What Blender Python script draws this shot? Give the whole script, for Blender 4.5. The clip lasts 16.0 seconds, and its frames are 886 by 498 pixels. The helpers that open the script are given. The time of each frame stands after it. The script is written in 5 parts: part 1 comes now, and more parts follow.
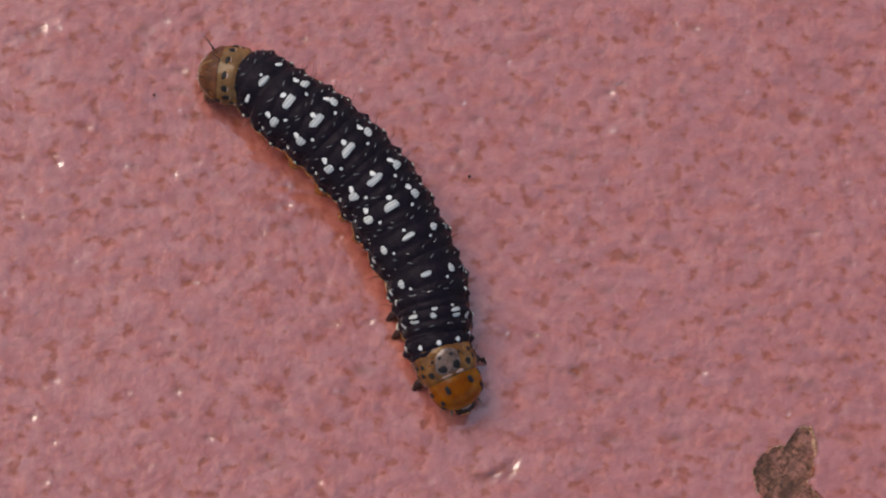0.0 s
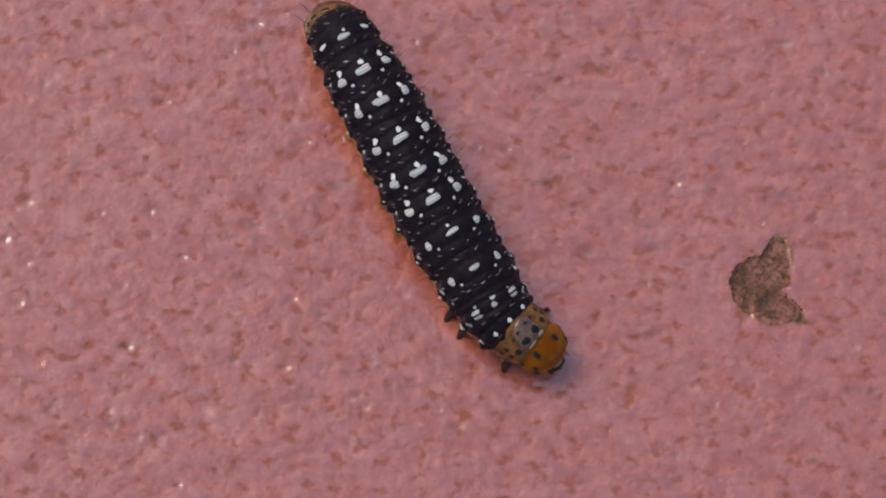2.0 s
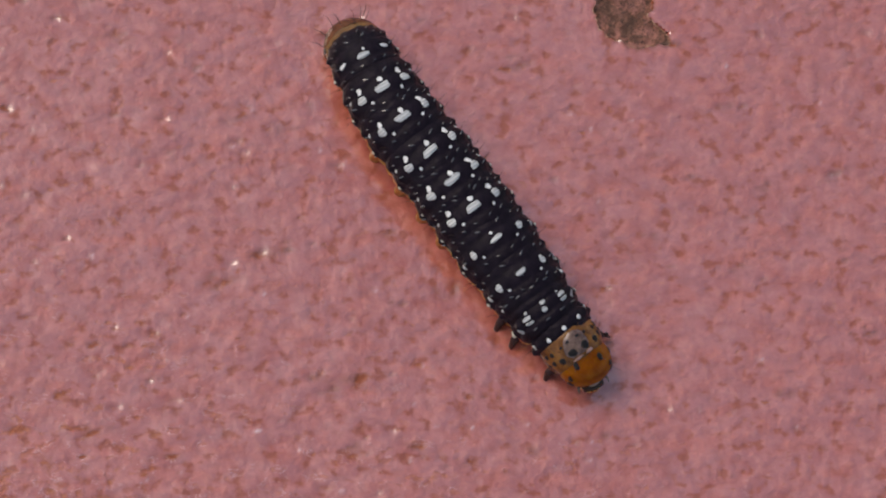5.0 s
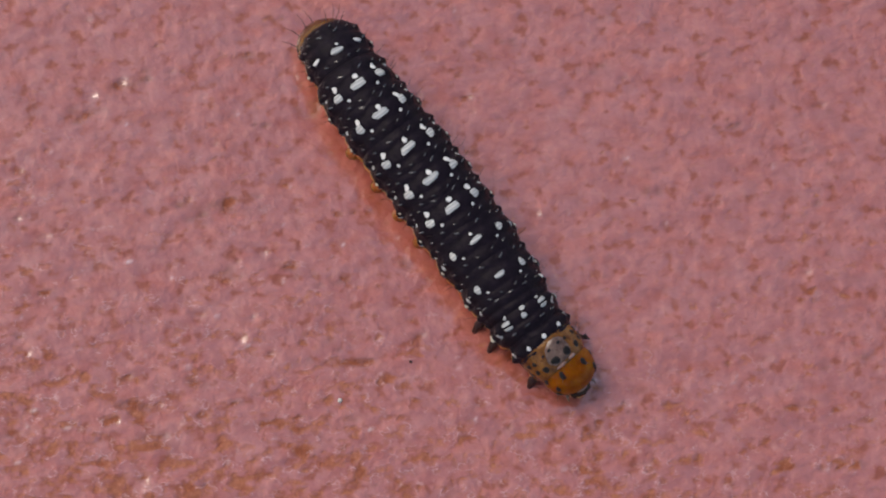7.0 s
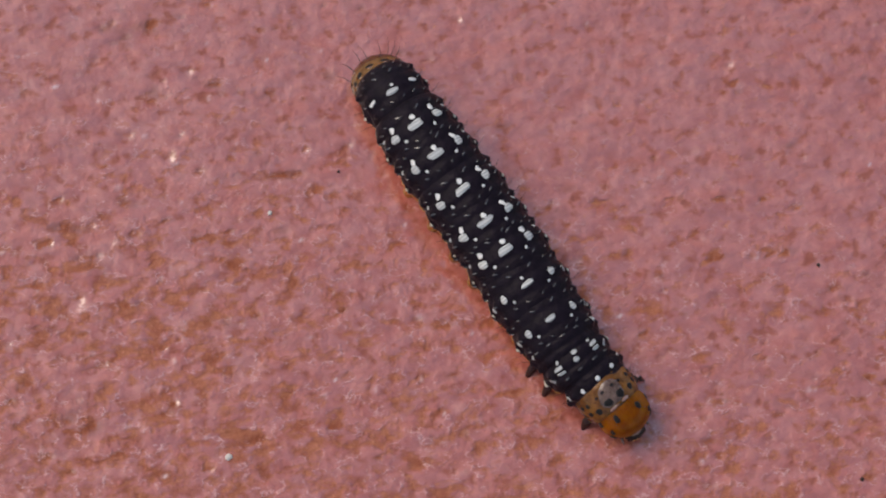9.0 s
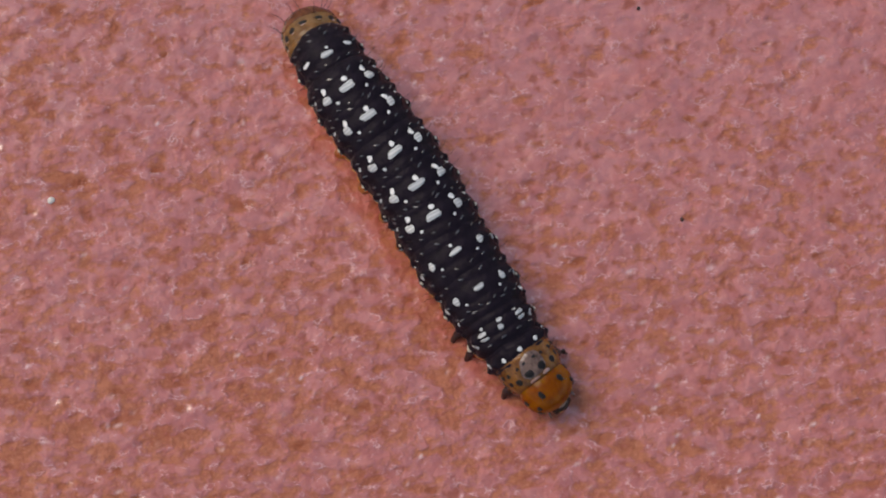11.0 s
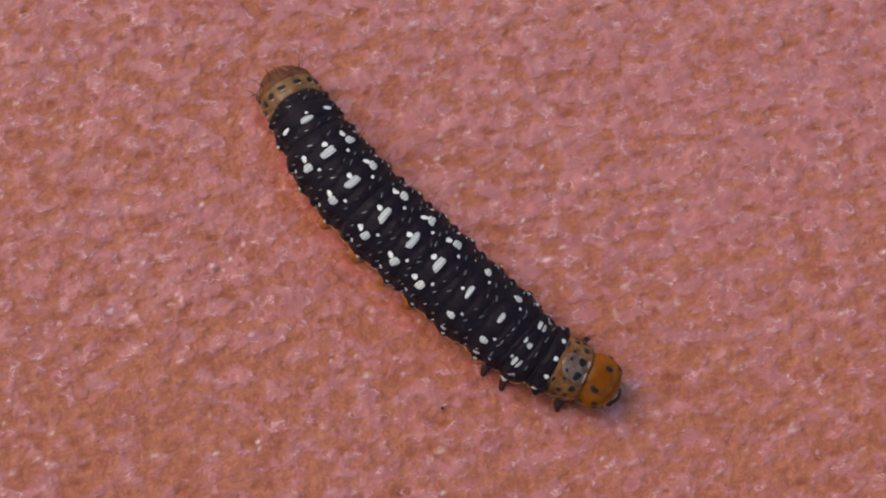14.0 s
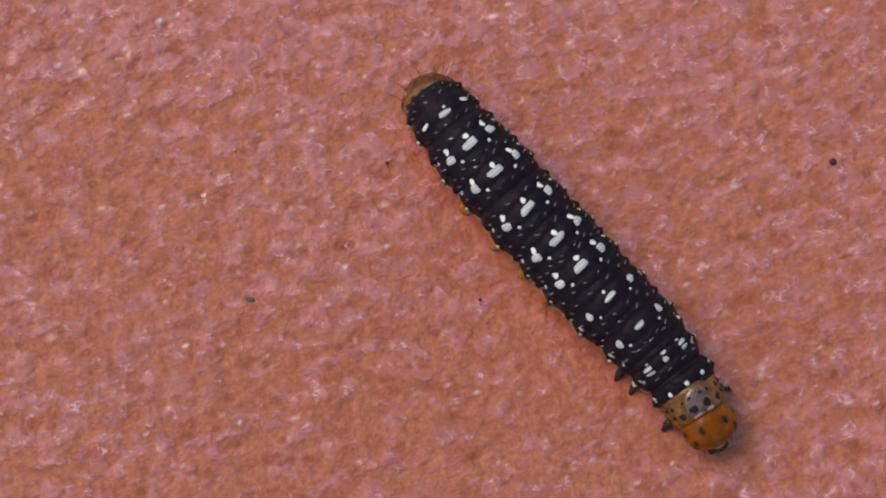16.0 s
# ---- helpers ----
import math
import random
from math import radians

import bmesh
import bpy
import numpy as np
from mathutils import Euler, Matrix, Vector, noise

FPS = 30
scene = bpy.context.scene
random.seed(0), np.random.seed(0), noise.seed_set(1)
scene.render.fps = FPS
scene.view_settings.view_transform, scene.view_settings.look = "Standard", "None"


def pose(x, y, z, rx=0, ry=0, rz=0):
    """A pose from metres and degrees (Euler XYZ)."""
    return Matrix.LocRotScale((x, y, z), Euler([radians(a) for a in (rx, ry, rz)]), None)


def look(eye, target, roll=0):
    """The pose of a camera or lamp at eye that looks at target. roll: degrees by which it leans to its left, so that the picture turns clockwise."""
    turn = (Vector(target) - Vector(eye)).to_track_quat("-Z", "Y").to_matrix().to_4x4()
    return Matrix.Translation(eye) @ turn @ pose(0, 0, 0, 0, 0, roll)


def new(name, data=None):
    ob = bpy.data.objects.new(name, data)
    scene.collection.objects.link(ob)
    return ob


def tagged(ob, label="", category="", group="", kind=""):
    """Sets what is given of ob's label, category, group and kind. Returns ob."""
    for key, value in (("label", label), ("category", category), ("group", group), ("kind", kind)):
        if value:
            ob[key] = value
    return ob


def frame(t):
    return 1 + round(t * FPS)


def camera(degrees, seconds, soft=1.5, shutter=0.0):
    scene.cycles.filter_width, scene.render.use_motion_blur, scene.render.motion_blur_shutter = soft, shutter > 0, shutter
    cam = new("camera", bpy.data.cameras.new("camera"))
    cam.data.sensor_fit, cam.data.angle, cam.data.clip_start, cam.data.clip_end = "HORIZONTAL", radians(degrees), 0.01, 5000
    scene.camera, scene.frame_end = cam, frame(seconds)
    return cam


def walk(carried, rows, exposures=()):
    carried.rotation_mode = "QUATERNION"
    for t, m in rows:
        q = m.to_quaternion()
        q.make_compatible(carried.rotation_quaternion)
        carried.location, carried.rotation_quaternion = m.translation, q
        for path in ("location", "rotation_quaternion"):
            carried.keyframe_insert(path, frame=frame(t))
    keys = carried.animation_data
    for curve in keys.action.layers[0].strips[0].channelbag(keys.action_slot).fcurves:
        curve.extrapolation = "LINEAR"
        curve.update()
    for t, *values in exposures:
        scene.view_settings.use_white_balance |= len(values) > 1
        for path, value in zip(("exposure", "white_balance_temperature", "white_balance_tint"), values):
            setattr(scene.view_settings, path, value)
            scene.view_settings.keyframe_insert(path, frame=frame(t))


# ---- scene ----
cam = camera(10, 16.0, soft=2.1)
PATH = [
    (0, pose(-0.029260, -0.083800, 0.360047, 15.4039, -7.6995, 0.0000)),
    (0.5, pose(-0.031097, -0.083518, 0.359927, 15.1243, -7.9679, -0.2505)),
    (1, pose(-0.024856, -0.087427, 0.360856, 15.4427, -7.3143, -0.3355)),
    (1.5, pose(-0.024556, -0.091102, 0.358999, 15.2352, -7.2707, -0.5025)),
    (2, pose(-0.024065, -0.092282, 0.358461, 14.7697, -6.9657, -0.9632)),
    (2.5, pose(-0.021280, -0.092108, 0.358872, 14.3798, -6.6376, -1.4372)),
    (3, pose(-0.020386, -0.095151, 0.358657, 14.3457, -6.7788, -1.9915)),
    (3.2, pose(-0.016188, -0.095118, 0.360467, 14.0023, -6.1943, -1.8528)),
    (3.725, pose(-0.017795, -0.102883, 0.359371, 14.8089, -6.3286, -2.8259)),
    (4.25, pose(-0.019402, -0.110648, 0.358276, 15.6156, -6.4629, -3.7990)),
    (4.775, pose(-0.021009, -0.118414, 0.357181, 16.4222, -6.5972, -4.7721)),
    (5.3, pose(-0.022615, -0.126179, 0.356085, 17.2289, -6.7315, -5.7452)),
    (5.5, pose(-0.024893, -0.121840, 0.355254, 16.2198, -7.1472, -6.1816)),
    (6, pose(-0.021136, -0.119705, 0.354624, 15.4951, -7.4684, -7.2775)),
    (6.5, pose(-0.021478, -0.125489, 0.353785, 16.0788, -7.1776, -8.2780)),
    (7, pose(-0.021768, -0.123649, 0.356475, 15.3781, -7.0926, -9.1434)),
    (7.5, pose(-0.022828, -0.123873, 0.356890, 15.4594, -6.8518, -9.9289)),
    (8, pose(-0.020968, -0.126348, 0.356523, 15.9000, -6.6194, -10.6535)),
    (8.5, pose(-0.016696, -0.132688, 0.357248, 15.8533, -5.7089, -11.0919)),
    (9, pose(-0.010863, -0.135919, 0.359184, 14.9080, -5.1869, -11.6424)),
    (9.5, pose(-0.009524, -0.134182, 0.361992, 13.4046, -5.3807, -11.8650)),
    (10, pose(-0.007550, -0.135017, 0.362643, 12.6904, -5.7957, -11.8657)),
    (10.2, pose(-0.004933, -0.134483, 0.363645, 12.2026, -5.6842, -11.9098)),
    (10.72, pose(-0.005959, -0.143484, 0.360664, 13.2227, -5.9137, -12.1552)),
    (11.25, pose(-0.006984, -0.152486, 0.357684, 14.2429, -6.1432, -12.4006)),
    (11.78, pose(-0.008010, -0.161487, 0.354704, 15.2630, -6.3726, -12.6460)),
    (12.3, pose(-0.009036, -0.170488, 0.351723, 16.2831, -6.6021, -12.8914)),
    (12.5, pose(-0.011958, -0.167517, 0.351475, 15.7742, -7.2572, -13.2240)),
    (13, pose(-0.011250, -0.169245, 0.351515, 15.5815, -7.3809, -13.2917)),
    (13.5, pose(-0.003618, -0.168775, 0.353345, 14.6497, -6.7138, -12.9715)),
    (14, pose(-0.007802, -0.173136, 0.350885, 15.0265, -7.9188, -12.8991)),
    (14.5, pose(-0.003362, -0.171864, 0.352198, 13.9030, -7.5632, -12.5528)),
    (15, pose(-0.005430, -0.174767, 0.350380, 13.7404, -8.0541, -12.6701)),
    (15.5, pose(0.000680, -0.178938, 0.353018, 12.9848, -6.7983, -12.3200)),
    (16, pose(0.000096, -0.176821, 0.355543, 12.3512, -7.2123, -12.4573)),
]
walk(cam, PATH, exposures=((0, 0.27, 7450, 10), (8, 0.27, 7450, 10), (16, 0.46, 7500, 10)))

# ---- light ----
world = bpy.data.worlds.new("sky")
scene.world = world
world.use_nodes = True
wn = world.node_tree.nodes
sky = wn.new("ShaderNodeTexSky")
sky.sky_type, sky.sun_disc = "NISHITA", False
sky.sun_elevation, sky.sun_rotation = radians(53), radians(-55)
wn["Background"].inputs["Strength"].default_value = 0.15
world.node_tree.links.new(sky.outputs[0], wn["Background"].inputs["Color"])
sun = new("sun", bpy.data.lights.new("sun", "SUN"))
sun.data.energy, sun.data.angle, sun.data.color = 1.3, radians(38), (1.0, 0.91, 0.86)
sun.matrix_world = look((-0.49, 0.35, 0.80), (0, 0, 0))

MM = 0.001


# ---- materials ----
def nodes_of(name):
    m = bpy.data.materials.new(name)
    m.use_nodes = True
    return m, m.node_tree.nodes, m.node_tree.links, m.node_tree.nodes["Principled BSDF"]


def coords(n, l, stretch=(1, 1, 1), turn=0.0):
    """Object coordinates in millimetres, stretched."""
    tc, mp = n.new("ShaderNodeTexCoord"), n.new("ShaderNodeMapping")
    mp.inputs["Scale"].default_value = [1000 * s for s in stretch]
    mp.inputs["Rotation"].default_value = (0, 0, turn)
    l.new(tc.outputs["Object"], mp.inputs["Vector"])
    return mp.outputs["Vector"]


def noise_of(n, l, vec, scale, detail=4.0, rough=0.55, distort=0.0):
    t = n.new("ShaderNodeTexNoise")
    t.inputs["Scale"].default_value, t.inputs["Detail"].default_value = scale, detail
    t.inputs["Roughness"].default_value, t.inputs["Distortion"].default_value = rough, distort
    l.new(vec, t.inputs["Vector"])
    return t.outputs["Fac"]


def ramp(n, l, fac, stops):
    r = n.new("ShaderNodeValToRGB")
    while len(r.color_ramp.elements) < len(stops):
        r.color_ramp.elements.new(0.5)
    for e, (p, c) in zip(r.color_ramp.elements, stops):
        e.position, e.color = p, (*c, 1) if len(c) == 3 else c
    l.new(fac, r.inputs["Fac"])
    return r.outputs["Color"]


def grey(v):
    return (v, v, v)


def mix(n, l, fac, a, b, kind="MIX"):
    m = n.new("ShaderNodeMix")
    m.data_type, m.blend_type = "RGBA", kind
    for sock, v in ((m.inputs[0], fac), (m.inputs[6], a), (m.inputs[7], b)):
        if isinstance(v, (int, float)):
            sock.default_value = v
        elif isinstance(v, tuple):
            sock.default_value = (*v, 1)
        else:
            l.new(v, sock)
    return m.outputs[2]


def calc(n, l, op, a, b=0.0):
    m = n.new("ShaderNodeMath")
    m.operation = op
    m.use_clamp = False
    for sock, v in zip(m.inputs, (a, b)):
        if isinstance(v, (int, float)):
            sock.default_value = v
        else:
            l.new(v, sock)
    return m.outputs[0]


def bump(n, l, bsdf, height, strength, depth_mm):
    b = n.new("ShaderNodeBump")
    b.inputs["Strength"].default_value, b.inputs["Distance"].default_value = strength, depth_mm * MM
    l.new(height, b.inputs["Height"])
    l.new(b.outputs["Normal"], bsdf.inputs["Normal"])
    return b.outputs["Normal"]


def paint_material():
    """A glossy pink paint film over a matt salmon undercoat, worn through more and more along the slab."""
    m, n, l, p = nodes_of("weathered_pink_paint")
    v, vs, vl = coords(n, l), coords(n, l, (0.7, 1.0, 1.0), 0.12), coords(n, l, (0.68, 1.0, 1.0), 0.14)
    sep = n.new("ShaderNodeSeparateXYZ")
    l.new(v, sep.inputs[0])
    along = n.new("ShaderNodeMapRange")
    along.inputs["From Min"].default_value, along.inputs["From Max"].default_value = 25.0, -110.0
    l.new(calc(n, l, "ADD", sep.outputs["Y"], calc(n, l, "MULTIPLY", calc(n, l, "SUBTRACT", sep.outputs["X"], 40.0), 0.42)), along.inputs["Value"])
    along = along.outputs[0]
    big = noise_of(n, l, vs, 0.055, 3)
    mid = noise_of(n, l, vl, 0.75, 4, 0.58, 0.2)
    small = noise_of(n, l, vs, 1.9, 3, 0.55)
    peel = noise_of(n, l, v, 1.0, 3, 0.5)
    grain = noise_of(n, l, v, 3.4, 3, 0.6)
    # where the film is gone
    limit = ramp(n, l, along, [(0.0, grey(0.70)), (0.30, grey(0.635)), (0.46, grey(0.575)), (0.62, grey(0.50)), (0.78, grey(0.455)), (1.0, grey(0.425))])
    limit = calc(n, l, "ADD", limit, calc(n, l, "MULTIPLY", calc(n, l, "SUBTRACT", big, 0.5), -0.20))
    field = calc(n, l, "ADD", calc(n, l, "MULTIPLY", mid, 0.72), calc(n, l, "MULTIPLY", small, 0.28))
    worn = calc(n, l, "DIVIDE", calc(n, l, "SUBTRACT", field, limit), 0.10)
    rust, pale = n.new("ShaderNodeAttribute"), n.new("ShaderNodeAttribute")
    rust.attribute_name, pale.attribute_name = "rust", "pale"
    worn = calc(n, l, "ADD", worn, calc(n, l, "MULTIPLY", rust.outputs["Fac"], 1.4))
    worn = ramp(n, l, worn, [(0.0, grey(0)), (1.0, grey(1))])
    # the film: soft pink and mauve clouds
    blot = noise_of(n, l, vs, 0.55, 5, 0.6, 0.25)
    film = ramp(n, l, blot, [(0.32, (0.392, 0.101, 0.082)), (0.5, (0.450, 0.122, 0.096)), (0.68, (0.512, 0.149, 0.114))])
    # relief shading put into the colour: peel hollows darker and redder, bumps paler
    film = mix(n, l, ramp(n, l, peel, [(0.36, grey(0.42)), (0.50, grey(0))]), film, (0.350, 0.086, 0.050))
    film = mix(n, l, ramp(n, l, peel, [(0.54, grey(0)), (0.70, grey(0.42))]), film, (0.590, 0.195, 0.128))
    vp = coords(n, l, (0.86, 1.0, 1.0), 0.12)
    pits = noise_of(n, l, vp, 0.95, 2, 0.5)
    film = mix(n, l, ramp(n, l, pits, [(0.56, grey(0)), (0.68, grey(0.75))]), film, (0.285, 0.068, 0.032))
    # the undercoat: salmon sand with rusty hollows and fine pale grains
    under = mix(n, l, ramp(n, l, small, [(0.3, grey(0)), (0.7, grey(1))]), (0.292, 0.085, 0.042), (0.442, 0.157, 0.080))
    deep = ramp(n, l, noise_of(n, l, vl, 0.5, 5, 0.62, 0.3), [(0.48, grey(0)), (0.62, grey(0.5))])
    under = mix(n, l, deep, under, (0.270, 0.062, 0.032))
    under = mix(n, l, ramp(n, l, grain, [(0.55, grey(0)), (0.69, grey(0.38))]), under, (0.62, 0.26, 0.165))
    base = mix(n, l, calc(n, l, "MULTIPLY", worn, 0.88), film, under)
    base = mix(n, l, calc(n, l, "MULTIPLY", rust.outputs["Fac"], 0.88), base, (0.265, 0.064, 0.026))
    # torn rims of the film between the worn hollows
    edge = calc(n, l, "ABSOLUTE", calc(n, l, "SUBTRACT", calc(n, l, "SUBTRACT", field, limit), -0.012))
    edge = ramp(n, l, edge, [(0.0, grey(1)), (0.03, grey(0))])
    edge = calc(n, l, "MULTIPLY", edge, ramp(n, l, noise_of(n, l, v, 0.9, 4, 0.65), [(0.50, grey(0)), (0.66, grey(1))]))
    edge = calc(n, l, "MULTIPLY", edge, ramp(n, l, along, [(0.36, grey(0.0)), (0.55, grey(0.55)), (1.0, grey(0.9))]))
    base = mix(n, l, edge, base, (0.78, 0.43, 0.38))
    # pale flecks: paint chips, and small glints painted into the colour
    base = mix(n, l, calc(n, l, "MINIMUM", pale.outputs["Fac"], 0.75), base, (0.78, 0.56, 0.53))
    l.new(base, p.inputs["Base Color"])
    p.inputs["Roughness"].default_value = 0.5
    l.new(ramp(n, l, worn, [(0.0, grey(0.3)), (1.0, grey(0.15))]), p.inputs["Specular IOR Level"])
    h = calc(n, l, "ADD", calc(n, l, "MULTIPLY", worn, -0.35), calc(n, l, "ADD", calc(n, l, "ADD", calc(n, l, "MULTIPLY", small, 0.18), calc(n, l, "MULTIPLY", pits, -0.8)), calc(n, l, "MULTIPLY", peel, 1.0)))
    h = calc(n, l, "ADD", h, calc(n, l, "ADD", calc(n, l, "MULTIPLY", calc(n, l, "MULTIPLY", grain, worn), 0.25), calc(n, l, "MULTIPLY", edge, 0.15)))
    bump(n, l, p, h, 0.9, 0.28)
    p.inputs["Coat Roughness"].default_value, p.inputs["Coat IOR"].default_value = 0.17, 2.5
    sheen = ramp(n, l, noise_of(n, l, vs, 0.62, 4, 0.62), [(0.34, grey(0.45)), (0.5, grey(0.8)), (0.66, grey(1.0))])
    sheen = calc(n, l, "MULTIPLY", sheen, ramp(n, l, pits, [(0.55, grey(1.0)), (0.66, grey(0.4))]))
    sheen = calc(n, l, "MULTIPLY", sheen, ramp(n, l, along, [(0.45, grey(1.0)), (0.80, grey(0.70))]))
    l.new(calc(n, l, "MULTIPLY", sheen, ramp(n, l, worn, [(0.0, grey(1.0)), (1.0, grey(0.10))])), p.inputs["Coat Weight"])
    b = n.new("ShaderNodeBump")
    b.inputs["Strength"].default_value, b.inputs["Distance"].default_value = 0.45, 0.15 * MM
    l.new(noise_of(n, l, vs, 1.0, 1, 0.4), b.inputs["Height"])
    l.new(b.outputs["Normal"], p.inputs["Coat Normal"])
    return m


def bare_material():
    m, n, l, p = nodes_of("bare_grey_plaster")
    v = coords(n, l)
    a, b = noise_of(n, l, v, 1.6, 6, 0.7, 0.5), noise_of(n, l, v, 3.6, 4, 0.7)
    c = ramp(n, l, a, [(0.34, (0.10, 0.038, 0.022)), (0.48, (0.28, 0.110, 0.064)), (0.58, (0.56, 0.225, 0.155))])
    d = noise_of(n, l, v, 0.55, 3, 0.55, 0.4)
    c = mix(n, l, ramp(n, l, d, [(0.46, grey(0)), (0.56, grey(0.5))]), c, (0.105, 0.056, 0.031))
    c = mix(n, l, ramp(n, l, d, [(0.38, grey(0.75)), (0.48, grey(0))]), c, (0.46, 0.190, 0.140))
    c = mix(n, l, ramp(n, l, b, [(0.52, grey(0)), (0.66, grey(0.8))]), c, (0.036, 0.018, 0.010))
    l.new(c, p.inputs["Base Color"])
    p.inputs["Roughness"].default_value = 0.6
    bump(n, l, p, calc(n, l, "ADD", b, a), 1.0, 0.4)
    return m


def rim_material():
    m, n, l, p = nodes_of("pale_undercoat")
    c = ramp(n, l, noise_of(n, l, coords(n, l), 2.5, 4), [(0.38, (0.20, 0.08, 0.045)), (0.60, (0.47, 0.26, 0.165))])
    l.new(c, p.inputs["Base Color"])
    p.inputs["Roughness"].default_value, p.inputs["Specular IOR Level"].default_value = 0.85, 0.15
    return m


def black_skin_material():
    m, n, l, p = nodes_of("black_skin")
    v = coords(n, l)
    a, b = noise_of(n, l, v, 1.4, 4), noise_of(n, l, coords(n, l, (1.0, 0.55, 0.55)), 4.0, 5, 0.6, 0.4)
    c = ramp(n, l, a, [(0.3, (0.0070, 0.0046, 0.0072)), (0.7, (0.0140, 0.0092, 0.0150))])
    c = mix(n, l, ramp(n, l, b, [(0.55, grey(0)), (0.8, grey(0.35))]), c, (0.024, 0.016, 0.024))
    l.new(c, p.inputs["Base Color"])
    l.new(ramp(n, l, b, [(0.3, grey(0.30)), (0.7, grey(0.5))]), p.inputs["Roughness"])
    p.inputs["Specular IOR Level"].default_value = 0.07
    bump(n, l, p, calc(n, l, "ADD", calc(n, l, "MULTIPLY", b, 0.45), a), 1.0, 0.12)
    return m


def white_spot_material():
    m, n, l, p = nodes_of("chalky_white_spot")
    v = coords(n, l)
    wave = n.new("ShaderNodeTexWave")
    wave.bands_direction = "X"
    wave.inputs["Scale"].default_value, wave.inputs["Distortion"].default_value = 1.35, 1.2
    wave.inputs["Detail"].default_value, wave.inputs["Detail Scale"].default_value = 1.5, 1.5
    l.new(v, wave.inputs["Vector"])
    st = wave.outputs["Fac"]
    oi = n.new("ShaderNodeObjectInfo")
    c = mix(n, l, oi.outputs["Random"], (0.60, 0.60, 0.56), (0.46, 0.47, 0.46))
    c = mix(n, l, ramp(n, l, st, [(0.45, grey(0)), (0.95, grey(0.62))]), c, (0.20, 0.20, 0.20))
    l.new(c, p.inputs["Base Color"])
    p.inputs["Roughness"].default_value = 0.5
    bump(n, l, p, st, 0.4, 0.05)
    return m


def skin_material(name, dark, light, rough=0.35, sss=0.25, speck=None, coat=0.0, depth=0.8, gloss=0.5):
    """Translucent insect skin."""
    m, n, l, p = nodes_of(name)
    v = coords(n, l)
    a, b = noise_of(n, l, v, 0.9, 4, 0.6, 0.3), noise_of(n, l, v, 6.0, 3)
    c = ramp(n, l, a, [(0.32, dark), (0.68, light)])
    if speck:
        c = mix(n, l, ramp(n, l, b, [(0.55, grey(0)), (0.7, grey(0.6))]), c, speck)
    l.new(c, p.inputs["Base Color"])
    p.inputs["Roughness"].default_value = rough
    p.inputs["Subsurface Weight"].default_value = sss
    p.inputs["Specular IOR Level"].default_value = gloss
    p.inputs["Subsurface Radius"].default_value = (1.0, 0.45, 0.15)
    p.inputs["Subsurface Scale"].default_value = depth * MM
    p.inputs["Coat Weight"].default_value = coat
    p.inputs["Coat Roughness"].default_value = 0.12
    bump(n, l, p, b, 0.3, 0.06)
    return m


def plain_material(name, colour, rough, vary=0.4):
    m, n, l, p = nodes_of(name)
    c = ramp(n, l, noise_of(n, l, coords(n, l), 4.0, 4), [(0.3, tuple(v * (1 - vary) for v in colour)), (0.7, colour)])
    l.new(c, p.inputs["Base Color"])
    p.inputs["Roughness"].default_value = rough
    p.inputs["Specular IOR Level"].default_value = 0.25
    return m


PAINT, BARE, RIM = paint_material(), bare_material(), rim_material()
BLACK, WHITE = black_skin_material(), white_spot_material()
ORANGE = skin_material("orange_belly_skin", (0.42, 0.13, 0.010), (0.62, 0.24, 0.03), 0.4, 1.0, None, 0.0, 2.2)
RUSTY = skin_material("rusty_proleg_skin", (0.30, 0.085, 0.012), (0.44, 0.15, 0.025), 0.4, 0.8, None, 0.0, 1.6)
TAN = skin_material("tan_rear_skin", (0.11, 0.048, 0.012), (0.21, 0.100, 0.031), 0.22, 0.3, (0.10, 0.04, 0.012), 0.08, 0.8, 0.25)
COLLAR = skin_material("tan_neck_skin", (0.075, 0.023, 0.003), (0.23, 0.090, 0.016), 0.20, 0.4, (0.045, 0.014, 0.003), 0.10, 1.2, 0.3)
AMBER = skin_material("amber_head_shell", (0.155, 0.036, 0.0002), (0.255, 0.074, 0.0003), 0.16, 1.0, None, 0.04, 2.6, 0.15)
SHIELD = skin_material("greyish_shield", (0.060, 0.030, 0.018), (0.22, 0.138, 0.105), 0.12, 0.2, (0.05, 0.022, 0.012), 0.45, 0.8, 0.4)
DARK = plain_material("dark_brown_horn", (0.030, 0.014, 0.008), 0.25)
INK = plain_material("black_blotch", (0.010, 0.007, 0.006), 0.5)
# greyer than the skin: glints on warts and folds put into the colour
GLOSS = plain_material("glossy_grey_wart_glint", (0.060, 0.054, 0.058), 0.16)
GLOSS.node_tree.nodes["Principled BSDF"].inputs["Specular IOR Level"].default_value = 0.9
LEG = plain_material("dark_maroon_leg", (0.045, 0.012, 0.009), 0.3)
HAIR = plain_material("dark_hair", (0.05, 0.03, 0.02), 0.4)
CREAM = plain_material("cream_flank_spot", (0.60, 0.55, 0.44), 0.5)
MAROON = skin_material("maroon_rear_plate", (0.055, 0.017, 0.007), (0.15, 0.052, 0.020), 0.18, 0.1, (0.018, 0.006, 0.004), 0.05, 0.8, 0.15)
MEMBRANE = skin_material("pale_neck_membrane", (0.22, 0.10, 0.06), (0.52, 0.31, 0.25), 0.15, 0.3, None, 0.8)
CHALK = plain_material("bright_chalk_spot", (0.72, 0.71, 0.68), 0.45, 0.12)
